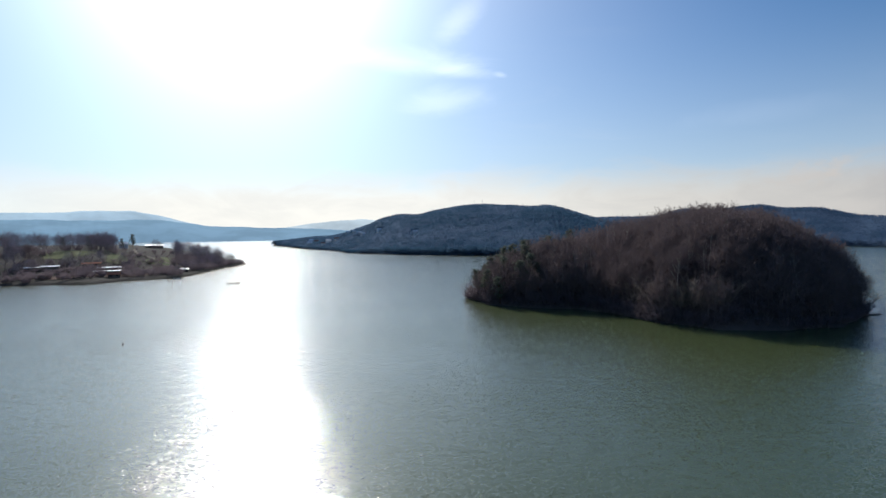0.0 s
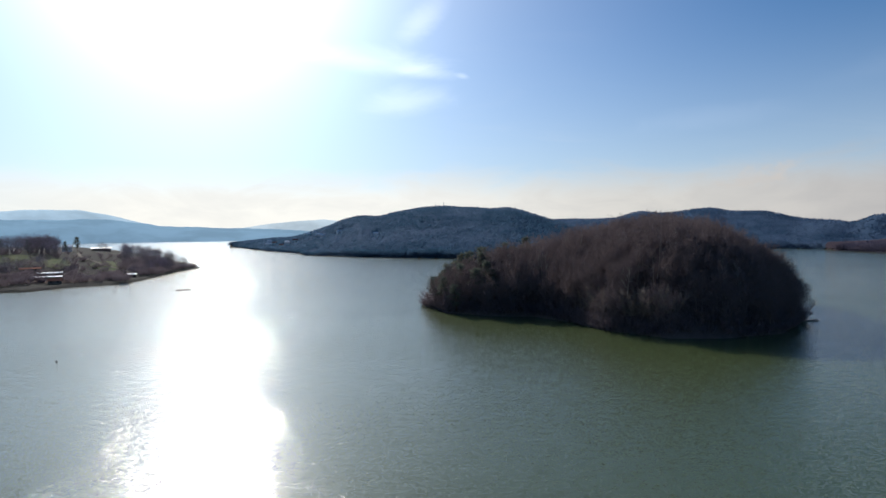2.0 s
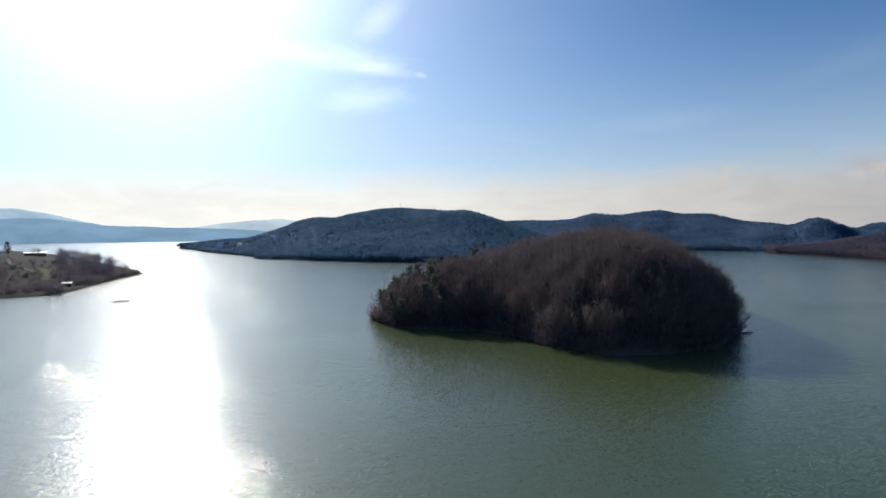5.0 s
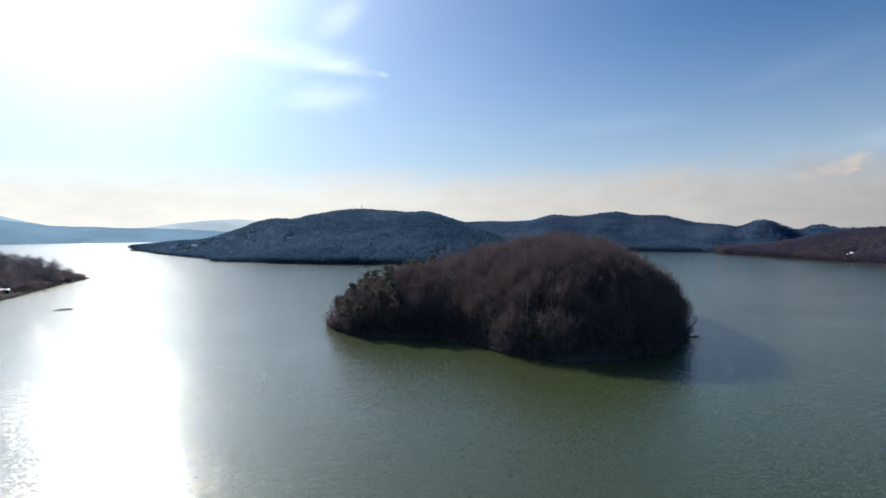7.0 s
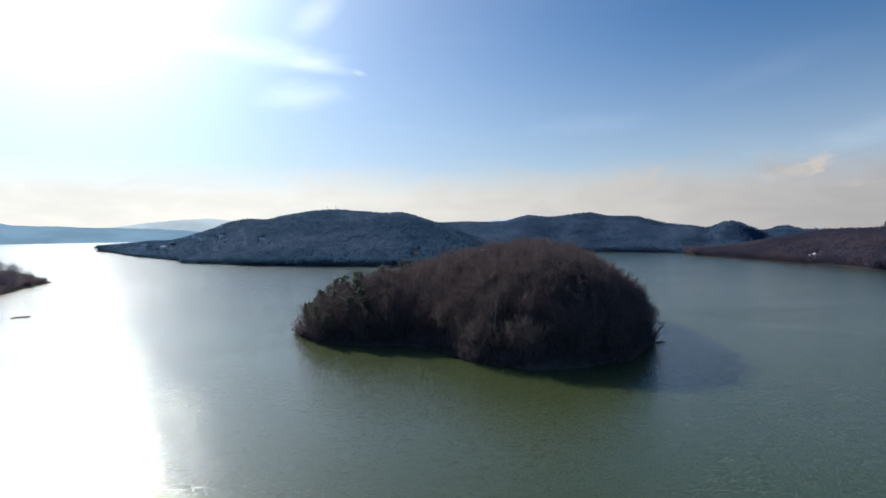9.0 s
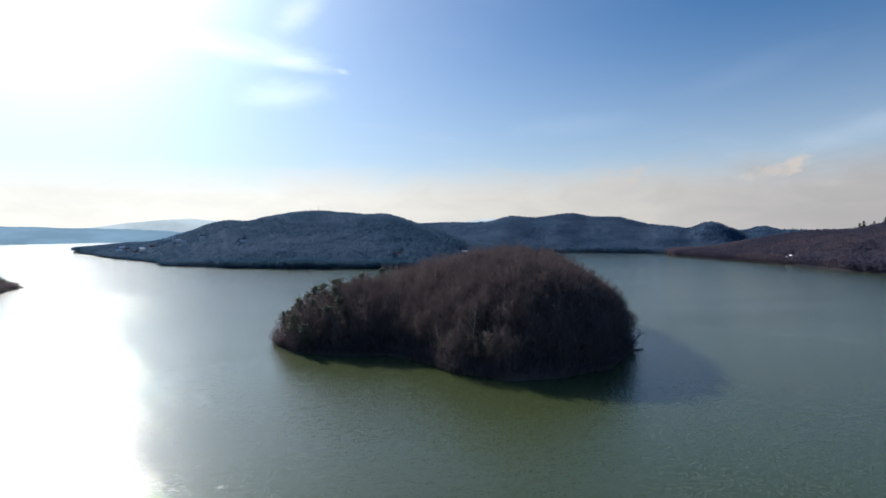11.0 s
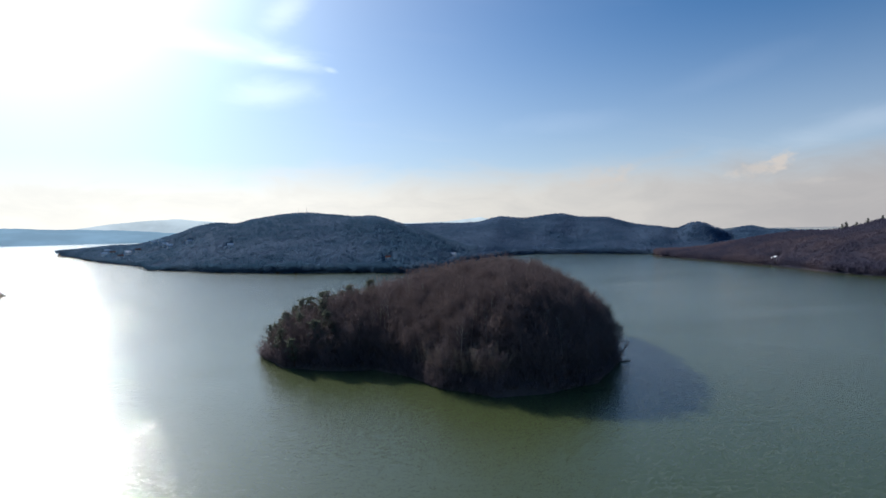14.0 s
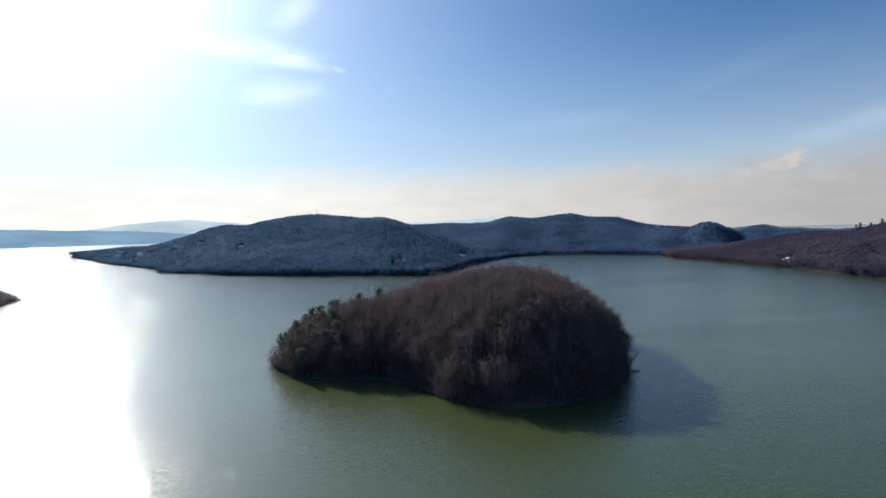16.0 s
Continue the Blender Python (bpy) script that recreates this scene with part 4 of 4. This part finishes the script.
# holiday houses and sheds on the low point
house(-210.7, 337.7, 30, 12, 4.0, 1.7, SHEET, WOOD, "long low lakeside shed with a bright sheet roof", 0.22, "boat_shed")
house(-204.0, 324.5, 28, 14, 3.2, 1.6, SHEET, WOOD, "low lakeside shed with a pale sheet roof", 0.2, "boat_shed")
house(-246.0, 335.0, 36, 9, 4.0, 1.9, SHEET, WOOD, "small lakeside shed with a bright sheet roof", 0.25, "boat_shed")
house(-254.0, 331.0, 38, 8, 3.5, 1.7, SHEET, WOOD, "small weathered shed with a pale sheet roof", 0.2, "boat_shed")
house(-226.0, 344.0, 30, 10, 4.0, 1.8, TILE_ROOF, WOOD, "low wooden cabin with a reddish roof beside the lake", 0.3, "cabin")
house(-192.0, 312.0, 28, 6, 4.0, 1.9, TILE_ROOF, WOOD, "small wooden cabin with a reddish roof near the shore", 0.5, "cabin")
house(-300.8, 505.0, 25, 7, 6, 4.2, SHEET, WHITE_WALL, "white two-storey holiday house among trees", 0.5)
house(-308.0, 572.0, 28, 17, 8, 2.8, SHEET, WOOD, "long dark building on the crest of the point", 0.25, "long_building")
house(-171.0, 353.5, 25, 4.4, 3.0, 1.5, SHEET, DARK, "dark hut with a white roof edge near the shore", 0.35, "hut")


def track(points, width, label):
    """A worn dirt track that follows the ground."""
    verts, faces, n = [], [], 0
    for (ax, ay), (bx, by) in zip(points, points[1:]):
        k = max(int(math.hypot(bx - ax, by - ay) / 2), 2)
        for i in range(k + 1):
            x, y = ax + (bx - ax) * i / k, ay + (by - ay) * i / k
            ux, uy = ay - by, bx - ax
            q = width / 2 / math.hypot(ux, uy)
            for s in (-1, 1):
                px, py = x + ux * q * s, y + uy * q * s
                verts.append((px, py, float(land_height(px, py)) + 0.5))
            if i:
                faces.append((2 * n - 2, 2 * n - 1, 2 * n + 1, 2 * n))
            n += 1
    tagged(part("dirt_track", verts, faces, TRACK), label, "track", kind="structure")


track([(-262, 455), (-241.6, 421), (-227, 409), (-212.6, 396), (-199, 385), (-185, 374), (-172, 358)], 2.4, "pale dirt track across the meadow to the shore")


# ---------------------------------------------------------------- trees on the low point
def wood_the_point():
    rnd = random.Random(9)
    group = "bare trees of the point"
    label = "leafless grey-brown tree on the low point by the lake"

    joined = []

    def scatter(n, a0, a1, d0, d1, protos, low, high, what=label, thing=group):
        done = tries = 0
        while done < n and tries < n * 6:
            tries += 1
            x, y = polar(rnd.uniform(a0, a1), rnd.uniform(d0, d1))
            z = float(land_height(x, y))
            if z < 0.5 or any(math.hypot(x - hx, y - hy) < 7 for hx, hy in ((-211, 338), (-204, 325), (-246, 335), (-300, 505), (-308, 572), (-192, 312), (-226, 344), (-171, 354))):
                continue
            if (protos is SHADES and done > 6) or (protos is SHRUBS and done > 16):
                joined.append((rnd.choice(LIGHT if protos is SHADES else protos), x, y, z, rnd.uniform(0, 360), rnd.uniform(low, high)))
            else:
                plant(protos, x, y, z, rnd, low, high, thing, what)
            done += 1

    scatter(120, -42, -31.4, 480, 640, SHADES, 1.0, 1.3)
    scatter(30, -33.4, -31.5, 490, 620, SHADES, 1.0, 1.25)
    scatter(30, -45, -37, 410, 520, SHADES, 0.9, 1.3)
    scatter(75, -26.6, -22.8, 430, 600, SHADES, 0.7, 1.0)
    scatter(22, -24.6, -22.0, 440, 560, SHADES, 0.6, 0.85)
    scatter(40, -39, -30.0, 395, 440, SHADES, 0.45, 0.7)
    scatter(20, -26.5, -23.5, 385, 440, SHADES, 0.45, 0.75)
    brush, what = "shrubs of the point", "leafless reddish-brown shrub on the low point by the lake"
    scatter(140, -39.5, -26, 360, 400, SHRUBS, 0.8, 1.4, what, brush)
    scatter(130, -26.5, -21.2, 385, 500, SHRUBS, 0.9, 1.6, what, brush)
    scatter(70, -42, -31.4, 468, 520, SHRUBS, 1.0, 1.6, what, brush)
    scatter(80, -31, -26, 385, 520, SHRUBS, 0.5, 1.1, what, brush)
    scatter(120, -40, -26.5, 372, 440, SHRUBS, 0.7, 1.2, what, brush)
    scatter(40, -22.0, -20.5, 470, 520, SHRUBS, 0.6, 1.1, what, brush)
    join_trees("point_woods", joined, "leafless trees crowding the low point, twigs paled for haze", HAZED_TWIGS)
    for az, d, k in [(-24.1, 470, 0.75), (-23.7, 472, 0.85), (-23.4, 470, 0.8), (-23.05, 476, 0.8), (-22.7, 480, 0.7), (-21.95, 481, 0.75), (-21.7, 484, 0.8), (-21.45, 486, 0.7), (-20.95, 494, 0.4)]:
        x, y = polar(az, d)
        plant(SHADES, x, y, float(land_height(x, y)), rnd, k, k, "slim trees near the tip", "slim leafless tree near the tip of the point")
    for az, d, k in [(-30.05, 575, 1.15), (-30.9, 560, 0.8), (-33.5, 520, 0.9), (-35.2, 530, 0.95)]:
        x, y = polar(az, d)
        plant(PINES, x, y, float(land_height(x, y)), rnd, k, k, "conifers of the point", "dark conifer standing on the crest of the point")
    for az, d, k in [(54.6, 745, 0.75), (54.9, 748, 0.85), (55.6, 742, 0.7), (56.3, 742, 0.8), (57.2, 738, 0.7), (51.0, 760, 0.6)]:
        x, y = polar(az, d)
        plant(PINES, x, y, float(land_height(x, y)) + 2.0, rnd, k, k, "conifers of the bank", "dark conifer on the crest of the reddish bank")
    for az, d, k in [(-28.2, 560, 0.85), (-27.9, 566, 0.75)]:
        x, y = polar(az, d)
        plant(SHADES, x, y, float(land_height(x, y)), rnd, k, k, group, "round leafless tree beside the long building")


wood_the_point()


# ---------------------------------------------------------------- masts, boats, floating things
def mast(az, d, tall):
    root = new("radio_mast")
    tagged(root, "slim grey lattice mast on the wooded hilltop", "mast", "masts on the hill")
    for k in range(3):
        q = math.tau * k / 3
        leg = Shape(1)
        leg.tube([Vector((math.cos(q) * 0.9, math.sin(q) * 0.9, -1)), Vector((math.cos(q) * 0.25, math.sin(q) * 0.25, tall))], [0.16, 0.12], 4)
        part("leg", leg.v, leg.f, STEEL, root)
    brace = Shape(1)
    for i in range(9):
        z0, z1 = tall * i / 9, tall * (i + 1) / 9
        for k in range(3):
            q, p = math.tau * k / 3, math.tau * (k + 1) / 3
            r0, r1 = 0.9 - 0.65 * i / 9, 0.9 - 0.65 * (i + 1) / 9
            brace.tube([Vector((math.cos(q) * r0, math.sin(q) * r0, z0)), Vector((math.cos(p) * r1, math.sin(p) * r1, z1))], [0.07, 0.07], 3)
    part("brace", brace.v, brace.f, STEEL, root)
    top = Shape(1)
    top.tube([Vector((0, 0, tall - 1)), Vector((0, 0, tall + 2.5))], [0.1, 0.05], 5)
    part("antenna", top.v, top.f, STEEL, root)
    x, y = polar(az, d)
    root.matrix_world = pose(x, y, float(land_height(x, y)))


mast(3.4, 955, 13)
mast(4.25, 956, 15)


def boat(x, y, z, rz, long, wide, mat, label):
    """An open rowing boat: hull with a pointed bow, two thwarts."""
    root = new("rowing_boat")
    tagged(root, label, "boat", "boats at the shore")
    hull = Shape(1)
    rings = []
    for i in range(9):
        u = i / 8
        half = wide / 2 * (1 - max(u - 0.45, 0) ** 2 * 3.2) * (0.85 + 0.15 * min(u * 4, 1))
        xx, rise = (u - 0.5) * long, 0.12 * (2 * u - 1) ** 2
        rings.append([Vector((xx, -half, 0.5 + rise)), Vector((xx, -half * 0.7, 0.06)), Vector((xx, 0, -0.08)), Vector((xx, half * 0.7, 0.06)), Vector((xx, half, 0.5 + rise)),
                      Vector((xx, half * 0.9, 0.5 + rise)), Vector((xx, half * 0.62, 0.14)), Vector((xx, 0, 0.02)), Vector((xx, -half * 0.62, 0.14)), Vector((xx, -half * 0.9, 0.5 + rise))])
    for r in rings:
        hull.v += r
    for i in range(8):
        hull.f += [(i * 10 + k, i * 10 + (k + 1) % 10, i * 10 + 10 + (k + 1) % 10, i * 10 + 10 + k) for k in range(10)]
    hull.f += [tuple(range(10)), tuple(range(89, 79, -1))]
    part("hull", hull.v, hull.f, mat, root)
    for u in (-0.15, 0.15):
        seat = boxes((u * long - 0.13, u * long + 0.13, -wide * 0.4, wide * 0.4, 0.34, 0.38))
        part("seat", seat.v, seat.f, WOOD, root)
    root.matrix_world = pose(x, y, z, 0, 0, rz)


boat(-156.5, 314.5, 0.02, 20, 4.6, 1.5, WHITE_WALL, "white open rowing boat moored at the brown shore")


def raft():
    """A low pontoon of dark logs with a few stumps on it."""
    root = new("floating_raft")
    tagged(root, "low dark log raft floating on the glittering water", "raft")
    r = random.Random(2)
    for i in range(5):
        log = Shape(i)
        y0 = (i - 2) * 0.5
        pts = log.wander(Vector((-4.2 + r.uniform(-0.6, 0.6), y0, 0.1)), Vector((1, 0.02, 0)), 8.2 + r.uniform(-0.8, 0.8), 6, 0.02)
        log.tube(pts, [0.2, 0.25, 0.25, 0.26, 0.24, 0.23, 0.18], 8)
        part("log", log.v, log.f, BARK, root)
    for x0, h in ((-3.2, 0.35), (-1.7, 0.5), (0.3, 0.4), (1.6, 0.3), (2.6, 0.75), (3.5, 0.6)):
        stump = Shape(3)
        stump.tube([Vector((x0, 0.2, 0.25)), Vector((x0 + 0.15, 0.1, 0.3 + h))], [0.3, 0.22], 7)
        part("stump", stump.v, stump.f, BARK, root)
    root.matrix_world = pose(-108.6, 276.8, 0.02, 0, 0, 8) @ Matrix.Scale(0.78, 4)


raft()


def jetty(az, d, rz, long):
    root = new("jetty")
    tagged(root, "small wooden jetty with a float off the wooded cape", "jetty")
    deck = boxes((-long / 2, long / 2, -1.6, 1.6, 0.7, 0.9))
    part("deck", deck.v, deck.f, WOOD, root)
    for x in (-0.45, 0, 0.45):
        for y in (-1.4, 1.4):
            post = Shape(1)
            post.tube([Vector((x * long, y, -3.5)), Vector((x * long, y, 1.7))], [0.16, 0.14], 6)
            part("post", post.v, post.f, WOOD, root)
    cabin = boxes((-long * 0.2, long * 0.3, -1.2, 1.2, 0.9, 2.7))
    part("cabin", cabin.v, cabin.f, DARK, root)
    x, y = polar(az, d)
    root.matrix_world = pose(x, y, 0, 0, 0, rz)


jetty(-15.4, 1118, 10, 15)
jetty(-15.05, 1085, 5, 12)


def buoy(x, y, rad):
    root = new("buoy")
    tagged(root, "small dark round buoy floating on the lake", "buoy")
    ball = Shape(1)
    ball.tube([Vector((0, 0, rad * math.sin(u * math.pi / 8 - math.pi / 2))) for u in range(9)], [max(rad * math.cos(u * math.pi / 8 - math.pi / 2), 0.02) for u in range(9)], 10)
    part("float", ball.v, ball.f, BUOY, root)
    ring = Shape(1)
    ring.tube([Vector((0, 0, rad * 0.9)), Vector((0, 0, rad * 1.5))], [0.05, 0.05], 6)
    part("mooring_eye", ring.v, ring.f, STEEL, root)
    root.matrix_world = pose(x, y, 0.08)


buoy(-73.0, 121.0, 0.2)

for proto in SHADES + LIGHT + BIRCHES + PINES + SHRUBS + PALES:
    for o in (*proto.children_recursive, proto):
        bpy.data.objects.remove(o)
